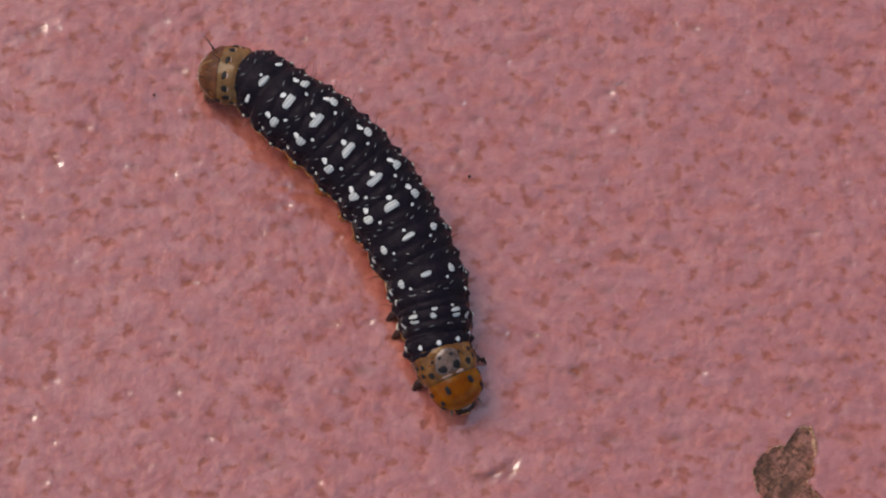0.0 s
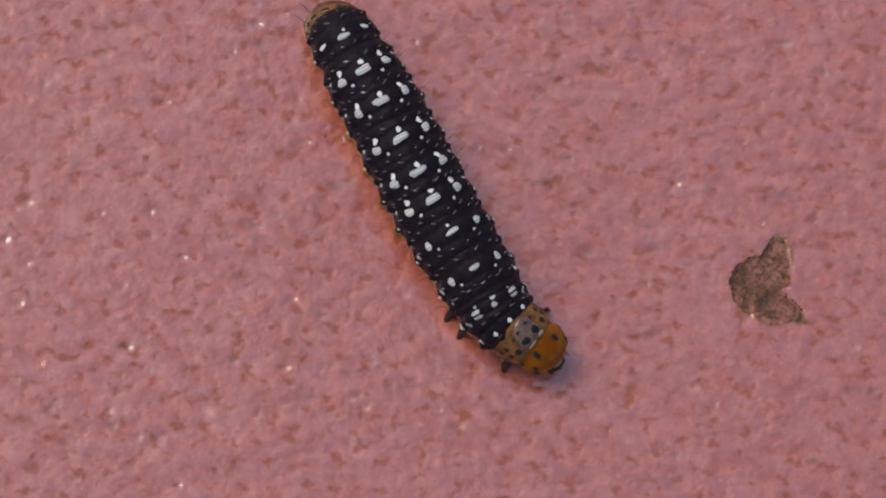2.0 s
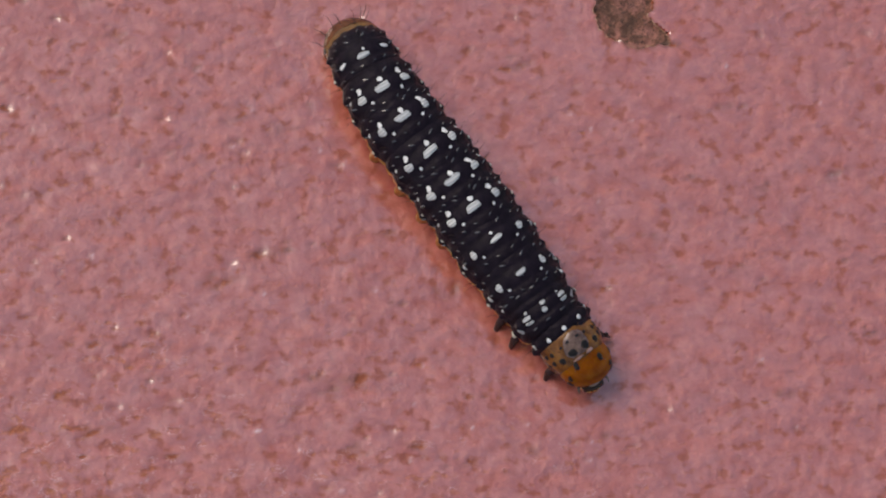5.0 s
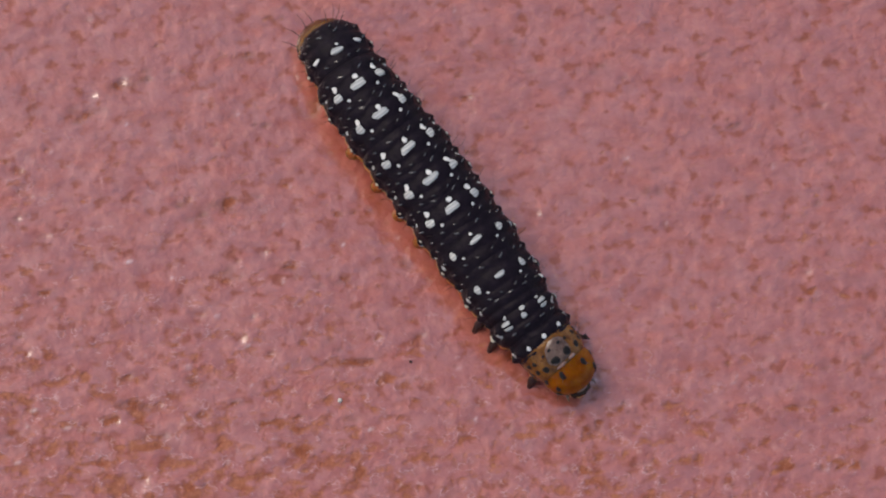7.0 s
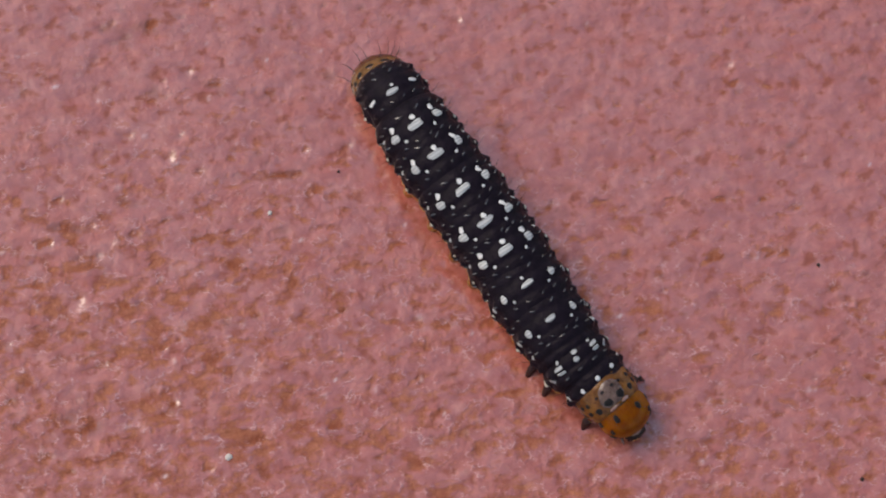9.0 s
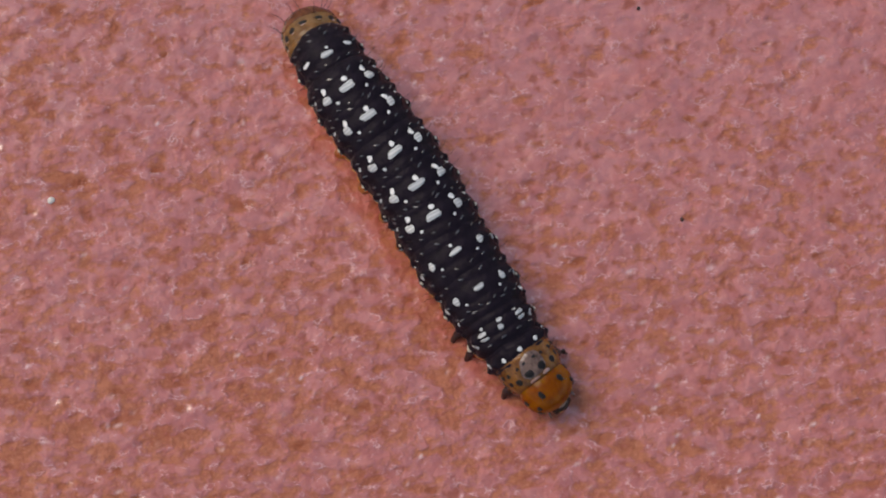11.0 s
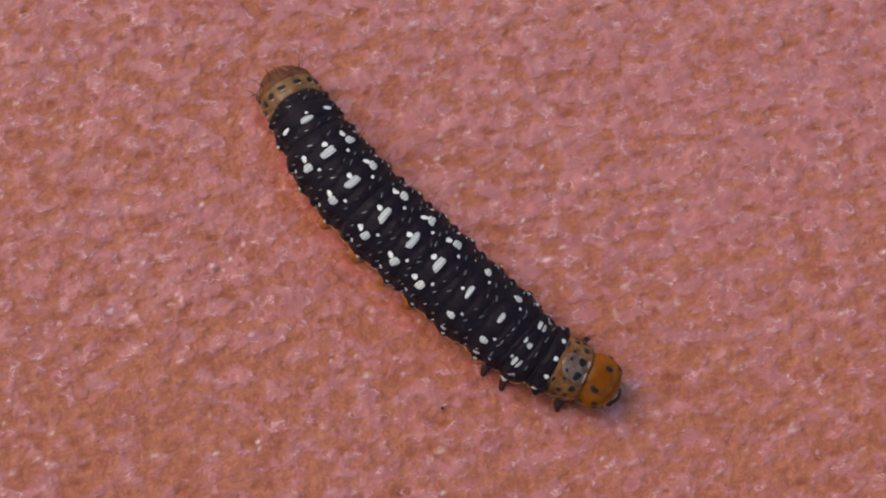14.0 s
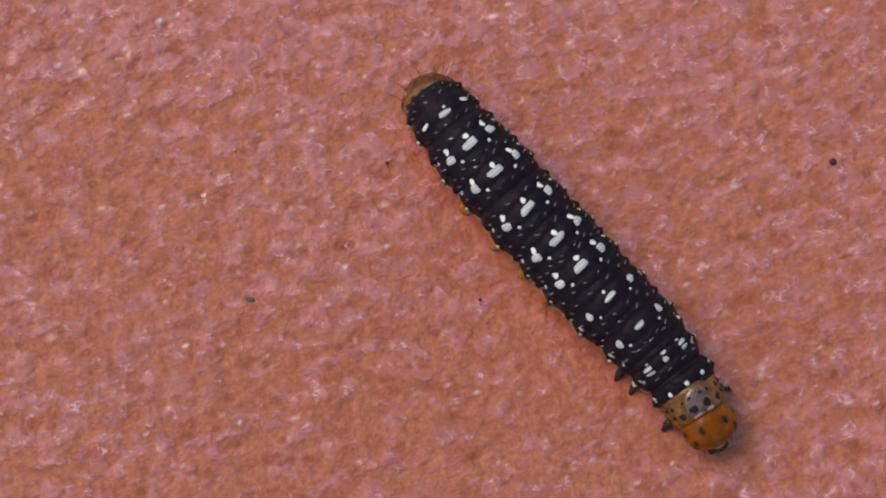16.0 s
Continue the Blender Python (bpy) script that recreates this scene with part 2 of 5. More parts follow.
GRITS = [plain_material("dark_grit", (0.05, 0.03, 0.022), 0.7), plain_material("pale_grit", (0.75, 0.68, 0.6), 0.5), plain_material("grey_flake", (0.13, 0.095, 0.07), 0.7)]


# ---- mesh helpers ----
def mesh_of(name, verts, faces, material, smooth=True):
    me = bpy.data.meshes.new(name)
    me.from_pydata([tuple(v) for v in verts], [], [tuple(f) for f in faces])
    me.materials.append(material)
    if smooth:
        me.polygons.foreach_set("use_smooth", [True] * len(me.polygons))
    me.update()
    return me


def part(name, me, parent, label=""):
    ob = new(name, me)
    ob.parent = parent
    return tagged(ob, label)


def grid_faces(rows, cols, closed):
    out = []
    for i in range(rows - 1):
        for j in range(cols if closed else cols - 1):
            k = (j + 1) % cols
            out.append((i * cols + j, i * cols + k, (i + 1) * cols + k, (i + 1) * cols + j))
    return out


def smooth01(a, b, x):
    t = np.clip((np.asarray(x, float) - a) / (b - a), 0, 1)
    return t * t * (3 - 2 * t)


def lattice(x, y, seed, cell):
    """Smooth value noise, -1 to 1, over arrays of places."""
    rng = np.random.RandomState(seed)
    table = rng.uniform(-1, 1, (256, 256))
    u, v = x / cell + 1000.0, y / cell + 1000.0
    i, j = np.floor(u).astype(int), np.floor(v).astype(int)
    f, g = u - i, v - j
    f, g = f * f * (3 - 2 * f), g * g * (3 - 2 * g)
    a, b = table[i % 256, j % 256], table[(i + 1) % 256, j % 256]
    c, d = table[i % 256, (j + 1) % 256], table[(i + 1) % 256, (j + 1) % 256]
    return (a * (1 - f) + b * f) * (1 - g) + (c * (1 - f) + d * f) * g


# ---- the painted slab ----
CHIP = (45.0, -0.3)


def chip_radius(a):
    """Outline of the flaked-off patch, in mm from its middle: a kidney with a notch and a horn."""
    a = np.asarray(a, float)
    r = 2.32 + 0.05 * np.sin(5 * a + 0.5) + 0.07 * np.sin(11 * a) + 0.06 * np.sin(19 * a + 1.0) + 0.05 * np.sin(31 * a)

    def lobe(at, wide):
        d = (a - at + math.pi) % (2 * math.pi) - math.pi
        return np.exp(-(d / wide) ** 2)
    return r + 1.45 * lobe(1.20, 0.22) + 1.35 * lobe(0.90, 0.30) - 0.55 * lobe(-0.22, 0.32) + 1.75 * lobe(-0.68, 0.21) + 0.85 * lobe(-1.22, 0.42)


def slab():
    """One sheet: fine over the stretch that is walked, coarse outward."""
    step = 0.23
    xs, ys = np.arange(-16.0, 104.0, step), np.arange(-140.0, 44.0, step)
    far = np.cumsum(0.4 * 1.35 ** np.arange(1, 29))
    xs, ys = np.r_[xs[0] - far[::-1], xs, xs[-1] + far], np.r_[ys[0] - far[::-1], ys, ys[-1] + far]
    x, y = np.meshgrid(xs, ys, indexing="ij")
    s, c = math.sin(0.12), math.cos(0.12)
    u, v = (c * x - s * y) * 0.6, s * x + c * y
    worn = smooth01(-10, -90, y + 0.42 * (x - 40))
    z = 0.10 * lattice(x, y, 1, 9.0) + (0.045 + 0.03 * worn) * lattice(u, v, 2, 1.5)
    z += (0.016 + 0.03 * worn) * lattice(u, v, 3, 0.7) + (0.004 + 0.012 * worn) * lattice(u, v, 4, 0.36)
    # nibs and pits, rusty blotches and pale flecks, partly painted glints
    rust, pale = np.zeros(x.shape), np.zeros(x.shape)
    rng = np.random.RandomState(7)
    x0, y0 = xs[28], ys[28]

    def dent(px, py, rx, ry, depth, lip=0.3, dirt=0.0, glint_fleck=0.0):
        i, j, w = int((px - x0) / step) + 28, int((py - y0) / step) + 28, int(2.5 * max(rx, ry) / step) + 2
        a, b = slice(max(i - w, 0), i + w), slice(max(j - w, 0), j + w)
        d = ((x[a, b] - px) / rx) ** 2 + ((y[a, b] - py) / ry) ** 2
        rust[a, b] += dirt * np.exp(-1.4 * d)
        pale[a, b] += glint_fleck * np.exp(-d * 1.5)
        z[a, b] -= depth * (np.exp(-d * d) - lip * np.exp(-(np.sqrt(d) - 1.35) ** 2 * 8) * smooth01(-0.2 * rx, 0.9 * rx, x[a, b] - px))

    def anywhere():
        return rng.uniform(-14, 102), rng.uniform(-138, 42)

    for _ in range(1100):
        r = rng.uniform(0.16, 0.34)
        dent(*anywhere(), r * rng.uniform(1.2, 2.6), r, rng.uniform(0.04, 0.10), 0.3, rng.choice([0.4, 0.6, 0.8, 1.0]))
    for _ in range(420):
        (px, py), r = anywhere(), rng.uniform(0.15, 0.34)
        for _ in range(4):
            dent(px + rng.normal(0, 0.5), py + rng.normal(0, 0.2), r * rng.uniform(0.7, 1.8), r * rng.uniform(0.5, 0.9), 0.03, 0.15, rng.uniform(0.35, 0.9))
    # pits with a crumb of lifted paint on their rim, its glint painted pale
    for _ in range(420):
        (px, py), r = anywhere(), rng.uniform(0.10, 0.18)
        dent(px, py, r * rng.uniform(1.0, 1.8), r, rng.uniform(0.04, 0.08), 0.15, rng.uniform(0.5, 0.9))
        dent(px + 2.2 * r, py - r, 0.13, 0.17, -rng.uniform(0.005, 0.02), 0.0, 0.0, rng.choice([0.1, 0.3, 0.6]))
    # larger rusty stains
    for px, py, r in ((-2.0, -5.4, 0.7), (6.4, -0.2, 0.9), (12.2, -3.0, 0.5), (35.8, -4.4, 0.7), (15.7, -17.6, 1.1), (12.8, -19.6, 1.0), (48.5, -13.6, 0.5), (52.8, -8.3, 0.6),
                      (29.5, -21.3, 1.0), (-6.3, -11.3, 0.7), (26.0, 9.9, 0.5), (41.6, 11.2, 0.5), (29.3, 7.2, 0.8), (21.9, -27.8, 1.2), (19.9, -28.6, 0.8), (30.4, -40.7, 1.0),
                      (25.2, -16.7, 0.6), (51.6, -20.8, 0.5), (25.3, -46.5, 1.2), (13.2, -41.9, 1.1), (21.4, -32.9, 0.9), (14.9, -44.7, 1.0), (12.5, -56.5, 1.4), (23.9, -60.1, 1.2), (23.6, -51.0, 0.9)):
        for _ in range(7):
            dent(px + rng.normal(0, 0.75 * r), py + rng.normal(0, 0.28 * r), r * rng.uniform(0.35, 0.8), r * rng.uniform(0.2, 0.4), 0.03, 0.1, rng.uniform(0.3, 0.7))
    # crumbs and torn lips where the film is mostly gone
    for _ in range(900):
        px, py = rng.uniform(-14, 102), rng.uniform(-138, -30)
        if rng.uniform(0, 1) < smooth01(-30, -95, py + 0.42 * (px - 40)):
            r = rng.uniform(0.10, 0.17)
            dent(px, py, r * rng.uniform(0.8, 2.4), r, -rng.uniform(0.01, 0.03), 0.0, 0.0, rng.choice([0.3, 0.6, 0.9]))
    # the pits and scratches that stand out
    for px, py, rx, ry, dp in ((32.1, 2.2, 0.75, 0.4, 0.3), (29.4, 7.4, 0.8, 0.4, 0.25), (12.2, 33.5, 0.35, 0.4, 0.3), (-3.1, 32.6, 0.7, 0.5, 0.2),
                               (13.3, 6.8, 0.8, 0.45, 0.3), (36.8, 2.4, 0.9, 0.35, 0.25), (49.8, 2.8, 0.8, 0.4, 0.3), (0.9, 33.6, 0.6, 0.3, 0.3),
                               (29.2, 24.0, 0.3, 0.6, 0.2), (7.8, 17.7, 0.7, 0.35, 0.25), (26.1, 9.85, 0.35, 0.3, 0.3), (35.9, 13.5, 0.4, 0.35, 0.25)):
        dent(px, py, rx, ry, dp * 0.19, 0.15, 1.0)
    for px, py, turn, long, deep in ((23.5, -0.5, 0.62, 2.0, 0.6), (22.6, -0.9, 0.2, 1.2, 0.5), (24.3, -0.6, 0.95, 0.9, 0.5), (-12.1, 31.8, 0.45, 1.8, 0.3)):
        a = (x - px) * math.cos(turn) + (y - py) * math.sin(turn)
        b = -(x - px) * math.sin(turn) + (y - py) * math.cos(turn)
        e = np.exp(-(a / long) ** 4)
        rust += 0.9 * deep * e * np.exp(-((b + 0.05) / 0.4) ** 2)
        z += deep * e * (0.07 * np.exp(-((b - 0.35) / 0.16) ** 2) - 0.22 * np.exp(-((b + 0.05) / 0.28) ** 2))
    # the flaked patch lies lower; the nearest points of the sheet sit on its outline
    dx, dy = x - CHIP[0], y - CHIP[1]
    ang, dist = np.arctan2(dy, dx), np.hypot(dx, dy)
    edge = chip_radius(ang)
    near = np.abs(dist - edge) < 0.16
    x, y = np.where(near, CHIP[0] + np.cos(ang) * edge, x), np.where(near, CHIP[1] + np.sin(ang) * edge, y)
    z = np.where((dist < edge) & ~near, -0.55, z)
    z = np.where(near, np.maximum(z, 0.02), z)
    rust = np.where((dist < edge) | near, 1.0, rust)
    fade = np.clip(np.maximum(np.maximum(-16 - x, x - 104), np.maximum(-140 - y, y - 44)) / 5, 0, 1)
    z *= 1 - fade
    verts = np.stack([x, y, z], -1).reshape(-1, 3) * MM
    nx, ny = len(xs), len(ys)
    i = (np.arange(nx - 1)[:, None] * ny + np.arange(ny - 1)).ravel()
    quads = np.stack([i, i + ny, i + ny + 1, i + 1], 1)
    me = bpy.data.meshes.new("ground")
    me.vertices.add(len(verts))
    me.vertices.foreach_set("co", verts.ravel())
    me.loops.add(quads.size)
    me.loops.foreach_set("vertex_index", quads.ravel())
    me.polygons.add(len(quads))
    me.polygons.foreach_set("loop_start", np.arange(len(quads)) * 4)
    me.polygons.foreach_set("loop_total", np.full(len(quads), 4))
    torn = ((dist < edge) | near).ravel()
    me.polygons.foreach_set("use_smooth", ~torn[quads].any(1))
    for label, values in (("rust", rust), ("pale", pale)):
        me.attributes.new(label, "FLOAT", "POINT").data.foreach_set("value", np.clip(values, 0, 1).ravel())
    me.materials.append(PAINT)
    me.update(calc_edges=True)
    return tagged(new("ground", me), "weathered pink painted rough slab with salmon wear", "painted surface", kind="structure")


ground = slab()


def flaked_patch():
    rings, spokes = 18, 120
    verts, a = [], np.arange(spokes) * 2 * math.pi / spokes
    edge = chip_radius(a)
    for k in range(rings):
        q = k / (rings - 1)
        px, py = np.cos(a) * edge * q, np.sin(a) * edge * q
        pz = -0.20 + 0.13 * lattice(px, py, 11, 0.8) + 0.10 * lattice(px, py, 12, 0.35) + 0.19 * smooth01(0.86, 1.0, q) * np.ones(spokes)
        verts += [(u * MM, v * MM, w * MM) for u, v, w in zip(px, py, pz)]
    root = new("bare_patch", mesh_of("bare_patch", verts, grid_faces(rings, spokes, True), BARE))
    root.location = (CHIP[0] * MM, CHIP[1] * MM, 0)
    tagged(root, "bare grey-brown plaster where the pink paint has flaked off", "bare patch")
    # the broken paint edge, thickest along the notch and horn
    verts, faces = [], []
    rng = np.random.RandomState(3)
    for i in range(spokes):
        lit = 0.03 + 0.40 * math.exp(-((a[i] - 0.98) / 0.36) ** 2) + 0.12 * math.exp(-((a[i] - 5.4) / 0.6) ** 2)
        w = lit * (1.0 + 0.7 * math.sin(9.0 * a[i]) * math.sin(23.0 * a[i] + 1)) * rng.uniform(0.7, 1.2)
        for r, h in ((edge[i] - w, -0.14), (edge[i] - 0.45 * w, 0.05), (edge[i] + 0.05 + 0.12 * lit, 0.05), (edge[i] + 0.12 + 0.2 * lit, -0.05)):
            verts.append((math.cos(a[i]) * r * MM, math.sin(a[i]) * r * MM, h * MM))
    n = 4
    for i in range(spokes):
        k = (i + 1) % spokes
        for j in range(n - 1):
            faces.append((i * n + j, i * n + j + 1, k * n + j + 1, k * n + j))
    part("broken_paint_edge", mesh_of("broken_paint_edge", verts, faces, RIM), root, "pale broken edge of the paint film")


flaked_patch()


def grit(px, py, size, kind, label, flat=0.8, long=1.0, turn=0.0):
    rng = np.random.RandomState(int(px * 10) % 1000)
    bm = bmesh.new()
    bmesh.ops.create_icosphere(bm, subdivisions=2, radius=1)
    for v in bm.verts:
        v.co *= 1 + rng.uniform(-0.12, 0.12)
        v.co.x *= long
        v.co.z *= flat
    me = bpy.data.meshes.new("grit")
    bm.to_mesh(me)
    bm.free()
    me.transform(Matrix.Scale(size * MM, 4))
    me.materials.append(GRITS[kind])
    me.polygons.foreach_set("use_smooth", [True] * len(me.polygons))
    ob = tagged(new("grit", me), label, "grit", "grit on the slab")
    ob.matrix_world = pose(px * MM, py * MM, size * flat * 0.7 * MM, 0, 0, turn)


for px, py, size in ((90.7, -109.0, 0.27), (67.3, -71.1, 0.15), (67.7, -54.65, 0.14), (62.8, -114.1, 0.12), (58.3, -102.9, 0.13), (34.0, -41.3, 0.11), (21.4, 22.0, 0.12), (-2.3, 27.4, 0.1)):
    grit(px, py, size, 0, "dark brown round grain lying on the paint")
grit(46.4, -110.9, 0.22, 2, "grey-green thin flake lying on the paint", 0.35, 1.7, 150)
for px, py, size in ((21.9, -61.0, 0.24), (28.4, -43.5, 0.16)):
    grit(px, py, size, 1, "tiny glinting pale crumb on the paint", 0.6, 1.2, 30)


# ---- the caterpillar ----
caterpillar = tagged(new("caterpillar"), "black caterpillar with white spots, orange head and belly, crawling", "caterpillar")
BODY = {}
FLANK = radians(97)


class Ring:
    """The skin of one body ring: half width, half height, half length in mm; wrinkles across it and warts on it."""

    def __init__(self, wide, high, half, seed, wrinkles=3, pinch=0.14, taper=0.0, shift=0.0, fold=0.075):
        self.wide, self.high, self.half, self.seed, self.wrinkles, self.pinch, self.taper = wide, high, half, seed, wrinkles, pinch, taper
        self.shift, self.fold = shift, fold
        rng = np.random.RandomState(seed)
        self.warts = []
        for sgn in (-1, 1):
            for wx, wth, wr, wh in ((-0.35, 20, 0.20, 0.10), (0.42, 24, 0.18, 0.10), (0.05, 62, 0.28, 0.20), (-0.5, 78, 0.26, 0.22), (0.25, 92, 0.36, 0.30)):
                self.warts.append((wx * half + rng.uniform(-0.08, 0.08), sgn * radians(wth + rng.uniform(-4, 4)), wr, wh))

    def at(self, x, th, lift=0.0):
        """The place on the skin at x along the ring and the angle th from the top."""
        x, th = np.asarray(x, float), np.asarray(th, float)
        q = np.abs(x) / self.half
        k = 1 - self.pinch * q ** 3 - 0.08 * smooth01(0.9, 1.0, q)
        k = k * (1 - self.taper * np.clip(-x / self.half, 0, 1) ** 2)
        k = k + self.fold * (np.abs(np.cos(x / self.half * math.pi * self.wrinkles / 2)) ** 0.7 - 0.8) * (1 - q ** 4)
        k = k + 0.010 * lattice(x * 2 + self.seed, th * 4, self.seed, 0.8) + 0.012 * lattice(x + self.seed, th * 2.2, self.seed + 5, 0.45)
        add = np.zeros(np.broadcast(x, th).shape)
        for wx, wth, wr, wh in self.warts:
            add = add + wh * np.exp(-(((x - wx) / wr) ** 2 + ((th - wth) * self.wide / wr) ** 2))
        side = np.sin(th)
        low = np.cos(th)
        w = self.wide * k + add + lift
        h = self.high * k + add + lift
        return np.stack(np.broadcast_arrays(x + self.shift, -w * side, h * np.where(low < 0, low * 0.92, low)), -1)

    def sheet(self, a, b, na, nx=25):
        xs, ths = np.linspace(-self.half, self.half, nx), np.linspace(a, b, na)
        return self.at(xs[:, None], ths[None, :]).reshape(-1, 3), nx, na


def ring_part(key, name, ring, skin=None, belly=None, label=""):
    v, nx, na = ring.sheet(-FLANK, FLANK, 49)
    me = mesh_of(name, v * MM, grid_faces(nx, na, False), skin or BLACK)
    ob = BODY[key] = part(name, me, caterpillar, label)
    v, nx, na = ring.sheet(FLANK - 0.06, 2 * math.pi - FLANK + 0.06, 21, 13)
    low = np.clip(-v[:, 2] / ring.high, 0, 1)
    v = v * np.stack([np.ones(len(v)), 0.985 + 0.30 * low * (1 - low ** 2), np.ones(len(v))], -1)
    part("belly", mesh_of("belly", v * MM, grid_faces(nx, na, False), belly or ORANGE), ob, "orange belly skin")
    return ob


def spot(ring, ob, x, deg, across, along, material=None, name="white_spot", seed=0, turn=0.0, power=2.6, dome=0.045):
    """A low domed mark on the skin: half sizes in mm across and along the body."""
    rng = np.random.RandomState(seed * 13 + int(abs(x) * 100) + int(abs(deg) * 7))
    n, rings = 18, 4
    a = np.arange(n) * 2 * math.pi / n
    wob = 1 + 0.09 * np.sin(2 * a + rng.uniform(0, 6)) + 0.06 * np.sin(3 * a + rng.uniform(0, 6)) + rng.uniform(-0.04, 0.04, n)
    ca, sa = np.cos(a), np.sin(a)
    shape = wob / (np.abs(ca) ** power + np.abs(sa) ** power) ** (1 / power)
    verts = [ring.at(x, radians(deg), dome)]
    c, s = math.cos(turn), math.sin(turn)
    for k in range(1, rings + 1):
        q = k / rings
        u, v = ca * shape * along * q, sa * shape * across * q
        uu, vv = c * u - s * v, s * u + c * v
        pts = ring.at(x + uu, radians(deg) + vv / ring.wide, 0.0)
        lifted = ring.at(x + uu, radians(deg) + vv / ring.wide, dome if k < rings else -0.06)
        verts.extend(lifted if k else pts)
    faces = [(0, 1 + j, 1 + (j + 1) % n) for j in range(n)]
    for k in range(rings - 1):
        for j in range(n):
            m = (j + 1) % n
            faces.append((1 + k * n + j, 1 + (k + 1) * n + j, 1 + (k + 1) * n + m, 1 + k * n + m))
    return part(name, mesh_of(name, np.array([np.ravel(v) for v in verts]) * MM, faces, material or WHITE), ob)


def hair(ob, root, tip, thick=0.026, name="hair"):
    root, tip = Vector(root), Vector(tip)
    bend = (tip - root).cross(Vector((0.3, 0.2, 1))).normalized() * (tip - root).length * 0.07
    way = (tip - root).normalized()
    side = way.orthogonal().normalized()
    other = way.cross(side)
    verts, faces = [], []
    for k, (q, w) in enumerate(((0, 1), (0.5, 0.75), (1, 0.15))):
        c = root.lerp(tip, q) + bend * math.sin(q * math.pi)
        for j in range(4):
            t = j * math.pi / 2
            verts.append((c + (side * math.cos(t) + other * math.sin(t)) * thick * w) * MM)
    for k in range(2):
        for j in range(4):
            m = (j + 1) % 4
            faces.append((k * 4 + j, k * 4 + m, k * 4 + 4 + m, k * 4 + 4 + j))
    return part(name, mesh_of(name, verts, faces, HAIR), ob)


def ring_hairs(ring, ob, seed, count=7, long=1.0):
    rng = np.random.RandomState(seed + 50)
    for _ in range(count):
        x, th = rng.uniform(-0.7, 0.7) * ring.half, radians(rng.choice([-1, 1]) * rng.uniform(45, 100))
        a, b = ring.at(x, th, -0.05), ring.at(x, th, long * rng.uniform(0.7, 1.2))
        b = b + np.array([rng.uniform(-0.5, 0.1), 0, rng.uniform(0, 0.4)])
        hair(ob, a, b)


def tube(points, radii, n=10):
    """A tapering round limb through the points, with closed tips."""
    verts, faces = [], []
    for k, (p, r) in enumerate(zip(points, radii)):
        p = Vector(p)
        way = (Vector(points[min(k + 1, len(points) - 1)]) - Vector(points[max(k - 1, 0)])).normalized()
        side = way.orthogonal().normalized()
        other = way.cross(side)
        for j in range(n):
            t = j * 2 * math.pi / n
            verts.append((p + (side * math.cos(t) + other * math.sin(t)) * r) * MM)
    faces = grid_faces(len(points), n, True)
    faces += [tuple(range(n))[::-1], tuple(range((len(points) - 1) * n, len(points) * n))]
    return verts, faces


def proleg(ob, base_z, x, side, wide):
    ground_z = -base_z
    v, f = tube([(x, side * wide * 0.55, -1.2), (x, side * wide * 0.80, ground_z + 0.95), (x, side * wide * 0.90, ground_z + 0.4), (x, side * wide * 0.94, ground_z + 0.08)],
                (0.85, 0.66, 0.5, 0.62))
    leg = part("proleg", mesh_of("proleg", v, f, RUSTY), ob, "stubby orange gripping leg")
    v, f = tube([(x, side * wide * 0.94, ground_z + 0.14), (x, side * wide * 0.95, ground_z + 0.0)], (0.56, 0.48))
    part("hook_rim", mesh_of("hook_rim", v, f, DARK), leg, "dark rim of hooks")


def walking_leg(ob, base_z, x, side, wide, reach=1.6):
    g = -base_z
    pts = [(x + 0.1, side * (wide * 0.9), g + 1.1), (x + 0.2, side * (wide + 0.4 * reach), g + 0.85), (x + 0.4, side * (wide + 0.72 * reach), g + 0.42), (x + 0.75, side * (wide + 0.88 * reach), g + 0.03)]
    v, f = tube(pts, (0.42, 0.33, 0.21, 0.04))
    leg = part("leg", mesh_of("leg", v, f, LEG), ob, "pointed dark maroon jointed leg")
    v, f = tube([(x - 0.1, side * wide * 0.45, -1.1), (x - 0.05, side * wide * 0.75, g + 1.2), (x + 0.05, side * wide * 1.0, g + 0.85), (x + 0.15, side * (wide + 0.22 * reach), g + 0.75)], (0.75, 0.66, 0.5, 0.3))
    part("hip", mesh_of("hip", v, f, RUSTY), leg, "orange-brown fleshy hip of the leg")


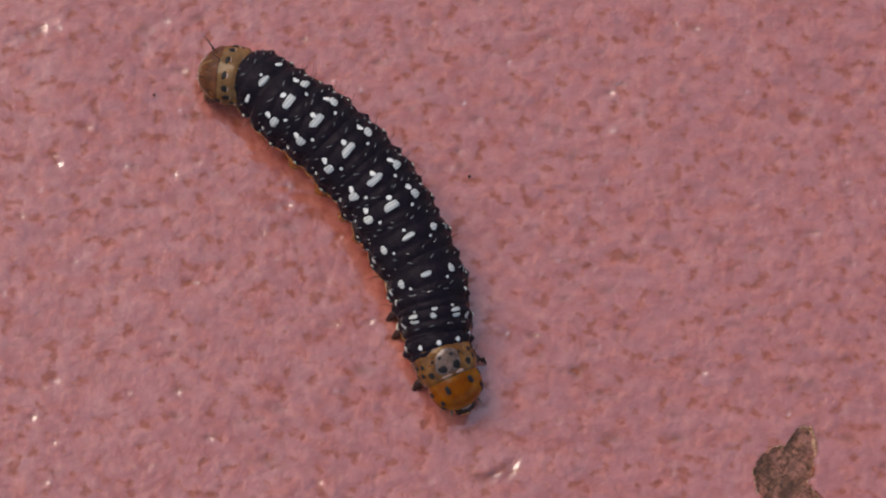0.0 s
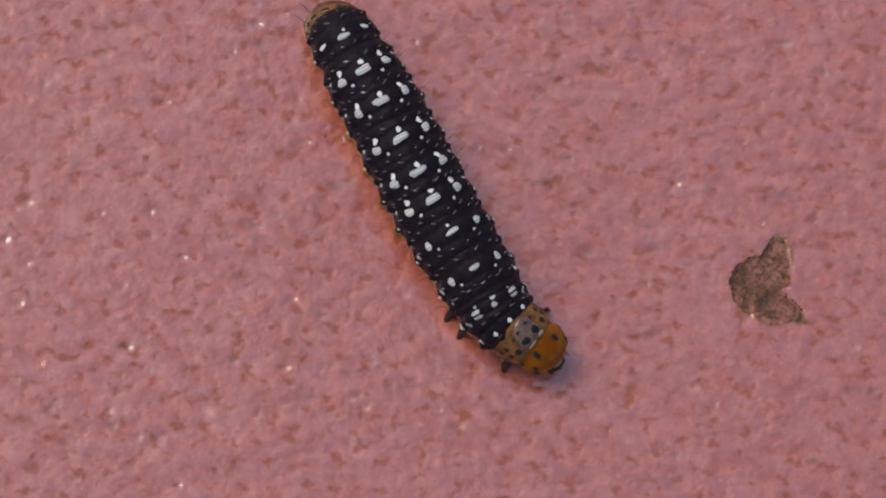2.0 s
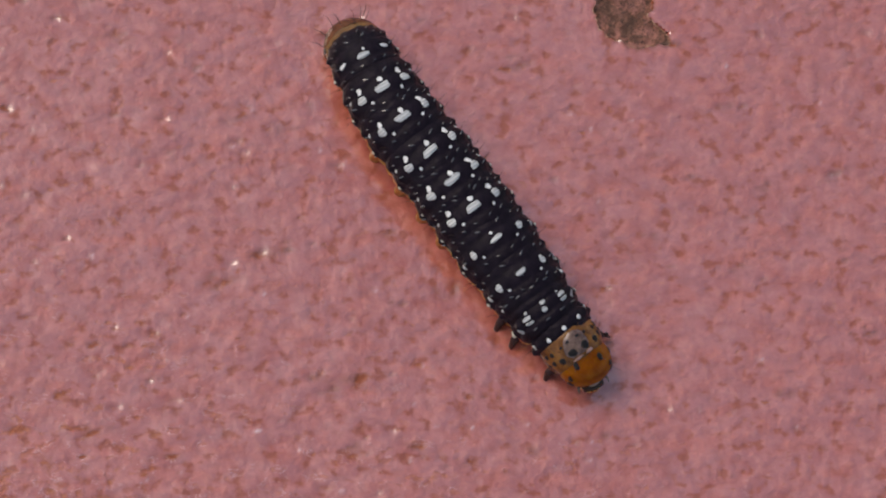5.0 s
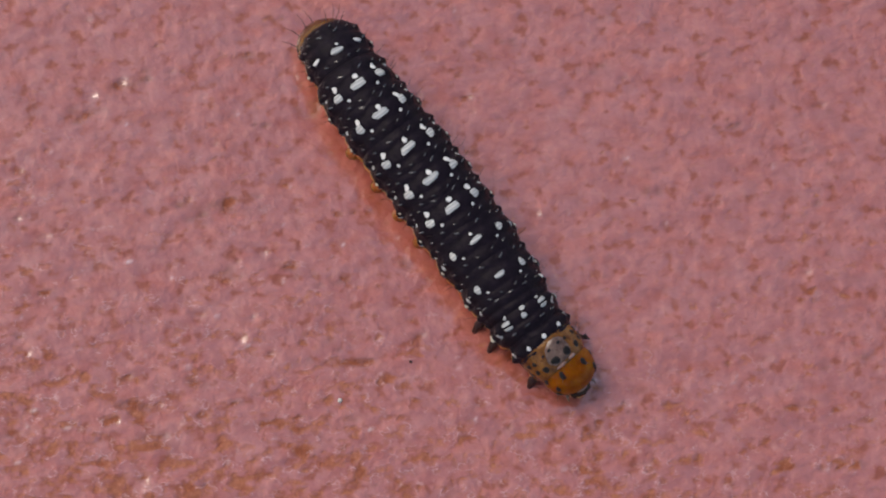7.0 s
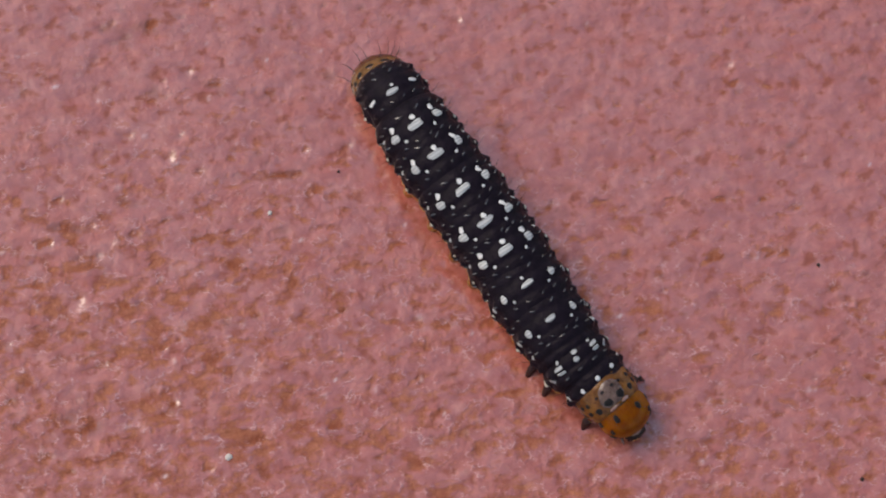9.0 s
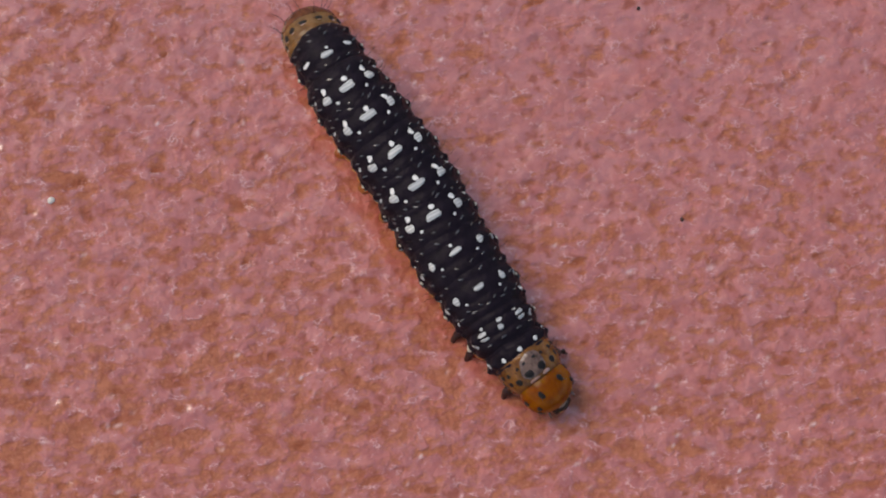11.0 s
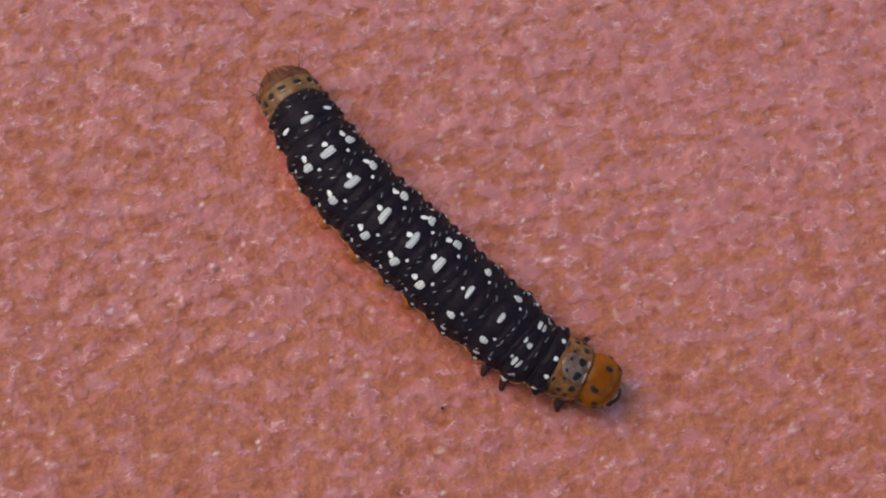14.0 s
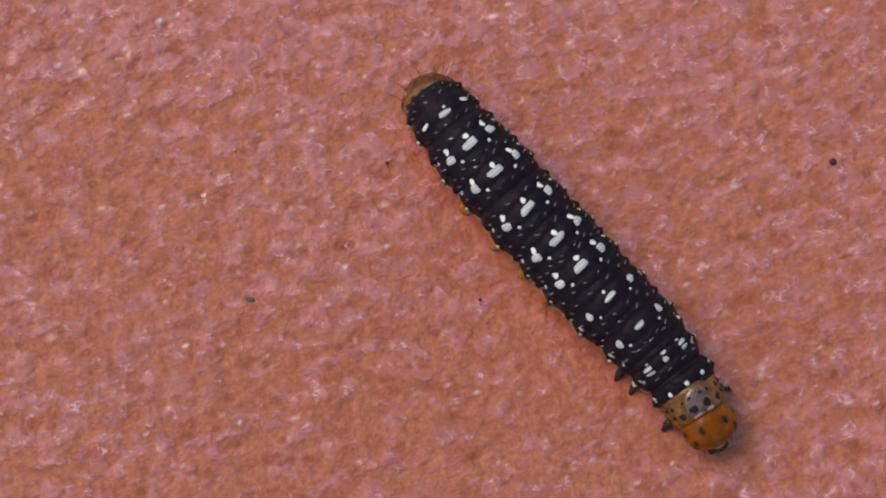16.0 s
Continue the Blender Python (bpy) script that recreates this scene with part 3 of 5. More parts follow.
# ring sizes from the tail forward: half width, half height, centre height
SIZES = {"a8": (2.5, 2.35, 2.7), "a7": (2.85, 2.6, 3.05), "a6": (3.0, 2.65, 3.15), "a5": (3.1, 2.65, 3.2), "a4": (3.1, 2.65, 3.15),
         "a3": (3.1, 2.6, 3.1), "a2": (3.1, 2.55, 3.0), "a1": (2.95, 2.45, 2.85)}
for k, (key, (wide, high, up)) in enumerate(SIZES.items()):
    ring = Ring(wide, high, 2.15 if key == "a8" else 2.1, 20 + k, taper=0.20 if key == "a8" else 0.0, shift=-0.4 if key == "a8" else 0.0, fold=0.055)
    ob = ring_part(key, "abdominal_segment", ring)
    # markings
    if key == "a8":
        spot(ring, ob, 0.4, 1, 0.62, 0.24, seed=k, turn=0.1)
        spot(ring, ob, -0.02, -4, 0.12, 0.12, CHALK, seed=k)
        for sg in (-1, 1):
            spot(ring, ob, 0.25, sg * 44, 0.40, 0.16, CHALK, seed=k + sg, turn=-sg * 0.25)
    elif key in ("a2", "a1"):
        spot(ring, ob, 0.0, 0, 0.62 if key == "a2" else 0.52, 0.21, seed=k, turn=-0.05)
        if key == "a2":
            spot(ring, ob, -0.55, 2, 0.14, 0.13, CHALK, seed=k)
        for sg in (-1, 1):
            spot(ring, ob, 0.05, sg * 41, 0.34, 0.36, seed=k + 3 * sg, power=2.0)
            spot(ring, ob, 0.62, sg * 30, 0.13, 0.11, CHALK, seed=k + sg)
            spot(ring, ob, 0.25, sg * 72, 0.2, 0.28, seed=k + 5 * sg)
    else:
        merged = 0.40 if key in ("a6", "a4") else 0.55
        spot(ring, ob, 0.02, 1, 0.72, 0.30, seed=k, turn=-0.04, power=6.0)
        spot(ring, ob, -merged - 0.06, -2, 0.24, 0.25, CHALK, seed=k, power=2.0)
        for sg in (-1, 1):
            spot(ring, ob, 0.0, sg * 40, 0.44, 0.35, seed=k + 3 * sg, turn=sg * 0.25, power=3.2)
            spot(ring, ob, -merged - 0.12, sg * 37, 0.25, 0.29, CHALK, seed=k + 4 * sg, power=2.0)
            spot(ring, ob, 0.64, sg * 27, 0.15, 0.13, CHALK, seed=k + sg)
            spot(ring, ob, -0.55, sg * 66, 0.16, 0.15, seed=k + 6 * sg)
    for sg in (-1, 1):
        spot(ring, ob, 0.45, sg * 86, 0.12, 0.15, CREAM, "flank_spot", seed=k + sg, dome=0.02)
        spot(ring, ob, -0.35, sg * 98, 0.11, 0.36, CREAM, "flank_spot", seed=k + 2 * sg, dome=0.02)
        if key in ("a6", "a5", "a4", "a3"):
            proleg(ob, up, 0.1, sg, wide)
    # thin raised grey dashes, painted highlights of the warts and folds
    for sg in (-1, 1):
        for x, deg, size in ((-1.15, 17, 0.2), (1.15, 12, 0.13), (1.1, 33, 0.16), (-1.2, 44, 0.14), (1.15, 60, 0.14), (-1.0, 62, 0.15), (0.1, 60, 0.16), (-0.75, 80, 0.18), (0.7, 94, 0.2)) + (((-1.7, 14, 0.15), (-1.75, 40, 0.17), (-1.7, 66, 0.16)) if key == "a8" else ()):
            spot(ring, ob, x, sg * deg, size * 1.5, size * 0.42, GLOSS, "wart", seed=k + int(deg), power=1.6, dome=0.09, turn=sg * 0.5)
    ring_hairs(ring, ob, k, 7 if key in ("a8", "a7") else 4, 0.9)

# rear ring: tan plate with dark blotches, and the claspers

def rear():
    class Shell:
        """Tucked into the ring before it, then a rounded dome."""
        wide = 2.3

        @staticmethod
        def at(x, th, lift=0.0):
            x, th = np.asarray(x, float), np.asarray(th, float)
            r = 0.5 + 0.5 * smooth01(1.5, 0.2, x) - 0.03 * np.exp(-((x + 0.05) / 0.15) ** 2)
            r = r * np.sqrt(np.clip(1 - np.clip((-0.1 - x) / 2.95, 0, 1) ** 2.2, 0, 1))
            r = r + 0.03 * lattice(x + 3, th * 3.0, 61, 0.6) * smooth01(-3.0, -2.0, x)
            r = np.clip(r, 0.02, 2)
            return np.stack(np.broadcast_arrays(x, -(2.3 * r + lift) * np.sin(th), (1.95 * r + lift) * np.cos(th) - 0.12 * (1.0 - x)), -1)
    sh = Shell()
    na = 48
    ths = np.linspace(-math.pi, math.pi, na, endpoint=False)
    xs = np.linspace(1.5, -3.0, 40)
    v = sh.at(xs[:, None], ths[None, :]).reshape(-1, 3)
    ob = BODY["anal"] = part("anal_segment", mesh_of("anal_segment", v * MM, grid_faces(len(xs), na, True), TAN), caterpillar, "tan rear end with dark blotches")
    xs, ths = np.linspace(-1.45, -3.03, 22), np.linspace(-1.35, 1.35, 45)
    xs = xs[:, None] - 0.16 * np.cos(ths * 2.4)[None, :] * np.linspace(1, 0, 22)[:, None]
    lift = 0.03 + 0.05 * lattice(xs * 1.0, ths[None, :] * 2.0, 63, 0.6) - 0.09 * (np.arange(22) == 0)[:, None]
    v = sh.at(xs, ths[None, :], lift).reshape(-1, 3)
    part("rear_plate", mesh_of("rear_plate", v * MM, grid_faces(len(xs), len(ths), False), MAROON), ob, "lumpy dark maroon rear plate")
    for x, deg, ac, al in ((-0.62, 17, 0.42, 0.15), (-0.58, -17, 0.40, 0.16), (-0.42, 44, 0.36, 0.2), (-0.40, -45, 0.34, 0.22), (-0.15, 64, 0.28, 0.24), (-0.15, -66, 0.28, 0.24),
                           (-0.7, 82, 0.3, 0.22), (-0.7, -82, 0.3, 0.22), (0.35, 80, 0.2, 0.2), (0.35, -84, 0.2, 0.2)):
        spot(sh, ob, x - 0.50, deg, ac, al * 1.3, INK, "dark_blotch", seed=int(deg + 90), dome=0.04, power=2.3)
        spot(sh, ob, x + al - 0.42, deg, ac * 0.6, 0.05, MEMBRANE, "pale_ridge", seed=int(deg + 95), dome=0.06, power=2.0)
    for sg in (-1, 1):
        v, f = tube([(-1.0, sg * 0.9, -0.6), (-1.5, sg * 1.3, -1.0), (-1.7, sg * 1.5, -1.55), (-1.75, sg * 1.55, -2.0)], (0.7, 0.66, 0.56, 0.4))
        part("clasper", mesh_of("clasper", v, f, MAROON), ob, "dark brown rear clasper")
    rng = np.random.RandomState(5)
    for deg in (-82, -60, -36, -14, 12, 34, 58, 80):
        x = rng.uniform(-2.4, -1.3)
        a, b = sh.at(x, radians(deg), -0.05), sh.at(x, radians(deg), 0.7)
        hair(ob, a, b + np.array([-1.0, rng.uniform(-0.3, 0.3), 0.1]), 0.036)


rear()

# thorax
ring = Ring(2.72, 2.38, 1.5, 51, 3, 0.15, fold=0.08)
ob = ring_part("t3", "thoracic_segment", ring)
for sg in (-1, 1):
    spot(ring, ob, -0.1, sg * 66, 0.2, 0.3, seed=sg + 3)
    walking_leg(ob, 2.7, 0.2, sg, 2.35, 1.35 if sg < 0 else 0.5)
for deg in (-52, -26, 0, 26, 52):
    spot(ring, ob, -0.15, deg, 0.26, 0.07, GLOSS, "wart", seed=deg + 60, dome=0.11)
ring_hairs(ring, ob, 51, 2)

ring = Ring(2.62, 2.3, 1.6, 52, 3, 0.16, fold=0.08)
ob = ring_part("t2", "thoracic_segment", ring)
spot(ring, ob, -0.32, -1, 0.26, 0.22, seed=1, power=2.0)
spot(ring, ob, 0.22, 3, 0.28, 0.22, seed=2, power=2.2)
for sg in (-1, 1):
    spot(ring, ob, -0.02, sg * 37, 0.46, 0.17, seed=3 + sg, turn=sg * 0.1, power=3.5)
    spot(ring, ob, 0.38, sg * 38, 0.42, 0.14, seed=5 + sg, turn=sg * 0.1, power=3.5)
    spot(ring, ob, -0.42, sg * 33, 0.17, 0.17, seed=7 + sg, power=2.0)
    spot(ring, ob, 0.42, sg * 66, 0.26, 0.3, seed=9 + sg, power=2.0)
    spot(ring, ob, 0.2, sg * 92, 0.16, 0.3, CREAM, "flank_spot", seed=11 + sg)
    walking_leg(ob, 2.6, 0.25, sg, 2.25, 1.35 if sg < 0 else 0.5)
for deg in (-50, -22, 8, 36):
    spot(ring, ob, 0.95, deg, 0.26, 0.07, GLOSS, "wart", seed=deg + 60, dome=0.11)
ring_hairs(ring, ob, 52, 2)

ring = Ring(2.42, 2.12, 1.05, 53, 2, 0.14, shift=-0.25)
ob = ring_part("t1", "thoracic_segment", ring)
spot(ring, ob, 0.2, 0, 0.22, 0.2, CHALK, seed=1, power=2.0)
for sg in (-1, 1):
    spot(ring, ob, 0.2, sg * 36, 0.2, 0.22, CHALK, seed=3 + sg, power=2.0)
    spot(ring, ob, -0.1, sg * 74, 0.2, 0.24, seed=5 + sg, power=2.0)
ring_hairs(ring, ob, 53, 2)

ring = Ring(2.28, 2.06, 1.7, 54, 1, 0.15, shift=-0.15, fold=0.05)
ring.warts = []
ob = ring_part("collar", "collar", ring, COLLAR, COLLAR, "tan collar with a glossy greyish shield and black dots")
spot(ring, ob, 0.46, 0, 1.22, 1.0, SHIELD, "shield", seed=2, power=3.0, dome=0.05)
for x, deg, ac, al in ((1.42, -17, 0.44, 0.13), (1.44, 13, 0.5, 0.12)):
    spot(ring, ob, x, deg, ac, al, MEMBRANE, "neck_membrane", seed=deg + 30, power=2.2, dome=0.07)
for sg in (-1, 1):
    for x, deg, ac, al in ((0.88, 14, 0.42, 0.36), (0.02, 11, 0.18, 0.15), (0.08, 27, 0.13, 0.12), (0.95, 42, 0.36, 0.28), (0.12, 53, 0.25, 0.2), (0.72, 62, 0.28, 0.24), (0.0, 70, 0.26, 0.22), (0.6, 84, 0.28, 0.3)):
        spot(ring, ob, x, sg * deg, ac, al, INK, "black_dot", seed=int(deg) + sg, dome=0.075 if deg < 30 else 0.03, power=2.2)
    walking_leg(ob, 2.35, 0.55, sg, 1.95, 1.15)
ring_hairs(ring, ob, 54, 6, 0.8)


def head():
    """Two rounded lobes, black dots, eyes' dark patches, upper lip, jaws and feelers."""
    class Shell:
        wide = 2.0

        @staticmethod
        def at(x, th, lift=0.0):
            x, th = np.asarray(x, float), np.asarray(th, float)
            c = np.clip(x / 1.8, -1, 1)
            r = np.sqrt(np.clip(1 - np.abs(c) ** 2.3, 0, 1))
            cleft = 1 - 0.05 * np.exp(-(th / 0.16) ** 2) * np.clip(0.6 - c, 0, 1)
            w, h = 2.03 * r * cleft + lift, 1.85 * r * cleft + lift
            return np.stack(np.broadcast_arrays(x + lift * c, -w * np.sin(th), h * np.cos(th)), -1)
    sh = Shell()
    nx, na = 26, 48
    xs = 1.8 * np.sin(np.linspace(-math.pi / 2, math.pi / 2, nx))
    ths = np.linspace(-math.pi, math.pi, na, endpoint=False)
    v = sh.at(xs[:, None], ths[None, :]).reshape(-1, 3)
    ob = BODY["head"] = part("head", mesh_of("head", v * MM, grid_faces(nx, na, True), AMBER), caterpillar, "glossy amber-orange head with black dots")
    for sg in (-1, 1):
        for x, deg, ac, al in ((0.12, 28, 0.25, 0.36), (0.80, 60, 0.24, 0.24), (1.1, 80, 0.26, 0.26), (-0.1, 76, 0.26, 0.26)):
            spot(sh, ob, x, sg * deg, ac, al, INK, "black_dot", seed=int(deg) + sg, dome=0.05, power=2.2)
        v, f = tube([(1.4, sg * 1.0, -0.35), (1.7, sg * 1.15, -0.42), (2.0, sg * 1.2, -0.5)], (0.16, 0.1, 0.04))
        part("feeler", mesh_of("feeler", v, f, SHIELD), ob, "short pale feeler")
        v, f = tube([(1.45, sg * 0.5, -0.5), (1.9, sg * 0.46, -0.62), (2.15, sg * 0.14, -0.7)], (0.42, 0.34, 0.1))
        part("jaw", mesh_of("jaw", v, f, DARK), ob, "dark glossy jaw")
        for k in range(3):
            a = sh.at(0.2 + 0.4 * k, radians(sg * (30 + 22 * k)), -0.03)
            b = sh.at(0.2 + 0.4 * k, radians(sg * (30 + 22 * k)), 0.6)
            hair(ob, a, b + np.array([0.35, 0, 0.1]), 0.016)
    v, f = tube([(1.4, -0.5, 0.1), (1.6, -0.25, 0.08), (1.65, 0, 0.08), (1.6, 0.25, 0.08), (1.4, 0.5, 0.1)], (0.2, 0.3, 0.32, 0.3, 0.2))
    part("upper_lip", mesh_of("upper_lip", v, f, SHIELD), ob, "pale upper lip")
    v, f = tube([(1.5, -0.66, -0.12), (1.85, -0.38, -0.15), (1.95, 0, -0.15), (1.85, 0.38, -0.15), (1.5, 0.66, -0.12)], (0.2, 0.28, 0.3, 0.28, 0.2))
    part("mouth", mesh_of("mouth", v, f, DARK), ob, "dark mouth edge")

    v, f = tube([(1.2, 0, -1.1), (1.5, 0, -1.3), (1.8, 0, -1.5), (2.0, 0, -1.75)], (1.0, 0.95, 0.7, 0.25), 16)
    part("lower_lip", mesh_of("lower_lip", v, f, ORANGE), ob, "soft orange-brown lower lip")
    v, f = tube([(-0.9, 0, -0.9), (-0.3, 0, -1.15), (0.6, 0, -1.2), (1.3, 0, -1.0), (1.6, 0, -0.8)], (0.5, 0.9, 0.95, 0.75, 0.4), 16)
    part("throat", mesh_of("throat", v, f, ORANGE), ob, "orange soft throat")


head()


def crawl(ob, rows):
    """Rows of seconds, place in mm, lean, nose-down pitch and turn in degrees."""
    walk(ob, [(t, pose(x * MM, y * MM, z * MM, lean, pitch, turn)) for t, x, y, z, lean, pitch, turn in rows])


def motions():
    """The crawl: every part keyed from the start to the end."""
    crawl(caterpillar, [
        (0, 13.89, 20.1, 0, 0, 0, -51.27), (0.5, 14.85, 16.59, 0, 0, 0, -59.48), (1, 16.24, 13.89, 0, 0, 0, -63.76), (1.5, 17.49, 9.54, 0, 0, 0, -64.73),
        (2, 19.21, 6.75, 0, 0, 0, -61.73), (2.5, 20.97, 3.31, 0, 0, 0, -57.88), (3, 22.74, -0.76, 0, 0, 0, -58.9), (3.2, 23.42, -1.65, 0, 0, 0, -58.62),
        (3.73, 25.35, -5.28, 0, 0, 0, -58.63), (4.25, 27.28, -8.92, 0, 0, 0, -58.64), (4.78, 29.2, -12.56, 0, 0, 0, -58.65), (5.3, 31.13, -16.19, 0, 0, 0, -58.66),
        (5.5, 31.44, -17.24, 0, 0, 0, -59.61), (6, 33.15, -20.6, 0, 0, 0, -61.64), (6.5, 35.21, -25.65, 0, 0, 0, -62.93), (7, 37.06, -29, 0, 0, 0, -62.46),
        (7.5, 38.77, -34.53, 0, 0, 0, -64.3), (8, 40.14, -38.72, 0, 0, 0, -68.16), (8.5, 41.69, -43.96, 0, 0, 0, -66.65), (9, 43.44, -48.17, 0, 0, 0, -67.08),
        (9.5, 44.39, -53.62, 0, 0, 0, -67.67), (10, 45.67, -57.87, 0, 0, 0, -70.03), (10.2, 46.32, -59.78, 0, 0, 0, -69.13), (10.72, 47.47, -63.93, 0, 0, 0, -69.09),
        (11.25, 48.62, -68.08, 0, 0, 0, -69.04), (11.78, 49.77, -72.23, 0, 0, 0, -69), (12.3, 50.92, -76.38, 0, 0, 0, -68.96), (12.5, 51.47, -78, 0, 0, 0, -67.8),
        (13, 53.49, -83.27, 0, 0, 0, -64.66), (13.5, 55.36, -86.47, 0, 0, 0, -61.26), (14, 58.21, -91.37, 0, 0, 0, -56.01), (14.5, 60.6, -94.94, 0, 0, 0, -54.43),
        (15, 63.22, -100.62, 0, 0, 0, -55.86), (15.5, 65.86, -104.4, 0, 0, 0, -56.27), (16, 68.54, -111.55, 0, 0, 0, -59.03),
    ])
    crawl(BODY["anal"], [
        (0, -12.78, -2.7, 2.3, 0, 0, 41.1), (0.5, -11.9, -1.53, 2.3, 0, -20.7, 10.8), (1, -12.54, -1.16, 2.3, 0, -24.3, 10.6), (1.5, -13.48, -0.35, 2.3, 0, 0, 2.4),
        (2, -12.68, 0.22, 2.3, 0, -24.3, -16), (2.5, -13.44, 1.14, 2.3, 0, 0, -13.7), (3, -12.7, 0.74, 2.3, 0, 0, -13.7), (3.2, -12.72, 0.51, 2.3, 0, 0, -15),
        (3.73, -12.02, 0.56, 2.3, 0, -19.44, -13.28), (4.25, -12.9, 0.61, 2.3, 0, 0, -11.55), (4.78, -12.2, 0.66, 2.3, 0, -19.44, -9.82), (5.3, -13.08, 0.71, 2.3, 0, 0, -8.1),
        (5.5, -12.26, 0.59, 2.3, 0, 0, -8.1), (6, -12.61, 0.28, 2.3, 0, -24.3, -15.9), (6.5, -13.04, 0.9, 2.3, 0, 0, -15.5), (7, -12.6, 0.31, 2.3, 0, -24.3, -10.6),
        (7.5, -13.57, 0.82, 2.3, 0, 0, -8), (8, -12.58, -0.41, 2.3, 0, -24.3, -10.5), (8.5, -14.09, 0.96, 2.3, 0, 0, -14.5), (9, -13.12, 0.06, 2.3, 0, -24.3, -10.8),
        (9.5, -14.55, 0.6, 2.3, 0, 0, 0.8), (10, -12.8, -0.33, 2.3, 0, -24.3, -7.4), (10.2, -13.16, -0.02, 2.3, 0, -23.13, -12), (10.72, -13.92, -0.05, 2.3, 0, -4.09, -11.88),
        (11.25, -13.1, -0.08, 2.3, 0, -20.83, -11.75), (11.78, -13.86, -0.11, 2.3, 0, -0.39, -11.62), (12.3, -13.04, -0.14, 2.3, 0, -18.54, -11.5), (12.5, -13.05, 0.25, 2.3, 0, 0, -18.6),
        (13, -14.08, 1.1, 2.3, 0, 0, -13.6), (13.5, -12.73, 1.13, 2.3, 0, 0, -16), (14, -13.38, 1.89, 2.3, 0, 0, -19.4), (14.5, -12.63, 0.84, 2.3, 0, -20.6, -25.2),
        (15, -13.67, 1.11, 2.3, 0, 0, -24.9), (15.5, -12.82, 0.25, 2.3, 0, 0, -22.7), (16, -12.96, 0.57, 2.3, 0, -12.6, -21.7),
    ])
    crawl(BODY["a8"], [
        (0, -10.66, -1.7, 2.7, 8, -8.4, 8.8), (0.5, -10.77, -1.29, 2.7, 8, -7.7, 11.9), (1, -11.4, -1.07, 2.7, 8, -7.4, 7.7), (1.5, -11.06, -0.26, 2.7, 8, -7, 1.7),
        (2, -11.34, 0.25, 2.7, 8, -6.7, -1.5), (2.5, -10.72, 0.54, 2.7, 8, -7.5, -10.9), (3, -11.23, 0.51, 2.7, 8, -7.2, -7.8), (3.2, -11.36, 0.39, 2.7, 8, -6.7, -3.9),
        (3.73, -11.54, 0.4, 2.7, 8, -6.75, -5.07), (4.25, -11.2, 0.4, 2.7, 8, -6.8, -6.25), (4.78, -11.38, 0.4, 2.7, 8, -6.85, -7.42), (5.3, -11.04, 0.41, 2.7, 8, -6.9, -8.6),
        (5.5, -11.02, 0.41, 2.7, 8, -6.8, -8.6), (6, -11.25, 0.16, 2.7, 8, -7.1, -7.9), (6.5, -11.04, 0.45, 2.7, 8, -6.7, -10.6), (7, -11.53, 0.26, 2.7, 8, -6.6, -6.9),
        (7.5, -11.06, 0.45, 2.7, 8, -6.7, -8.7), (8, -11.59, -0.36, 2.7, 8, -6.5, -2.3), (8.5, -11.38, 0.38, 2.7, 8, -6.4, -8.6), (9, -11.7, 0.03, 2.7, 8, -6.5, -2.6),
        (9.5, -11.36, 0.48, 2.7, 8, -6.4, -6.9), (10, -11.63, -0.31, 2.7, 8, -6.5, -1.1), (10.2, -11.67, -0.1, 2.7, 8, -7.2, -4.4), (10.72, -11.38, -0.12, 2.7, 8, -7.08, -3.83),
        (11.25, -11.6, -0.14, 2.7, 8, -6.95, -3.25), (11.78, -11.31, -0.15, 2.7, 8, -6.83, -2.68), (12.3, -11.54, -0.17, 2.7, 8, -6.7, -2.1), (12.5, -11.59, 0.09, 2.7, 8, -7.1, -3.6),
        (13, -11.5, 0.6, 2.7, 8, -6.9, -7.8), (13.5, -11.52, 0.94, 2.7, 8, -7, -8.9), (14, -11.21, 1.2, 2.7, 8, -7, -16.3), (14.5, -11.5, 0.65, 2.7, 8, -7, -10.4),
        (15, -11.57, 0.51, 2.7, 8, -7, -8.6), (15.5, -11.53, 0.07, 2.7, 8, -7.3, -6.4), (16, -11.81, 0.45, 2.7, 8, -7.1, -6.6),
    ])
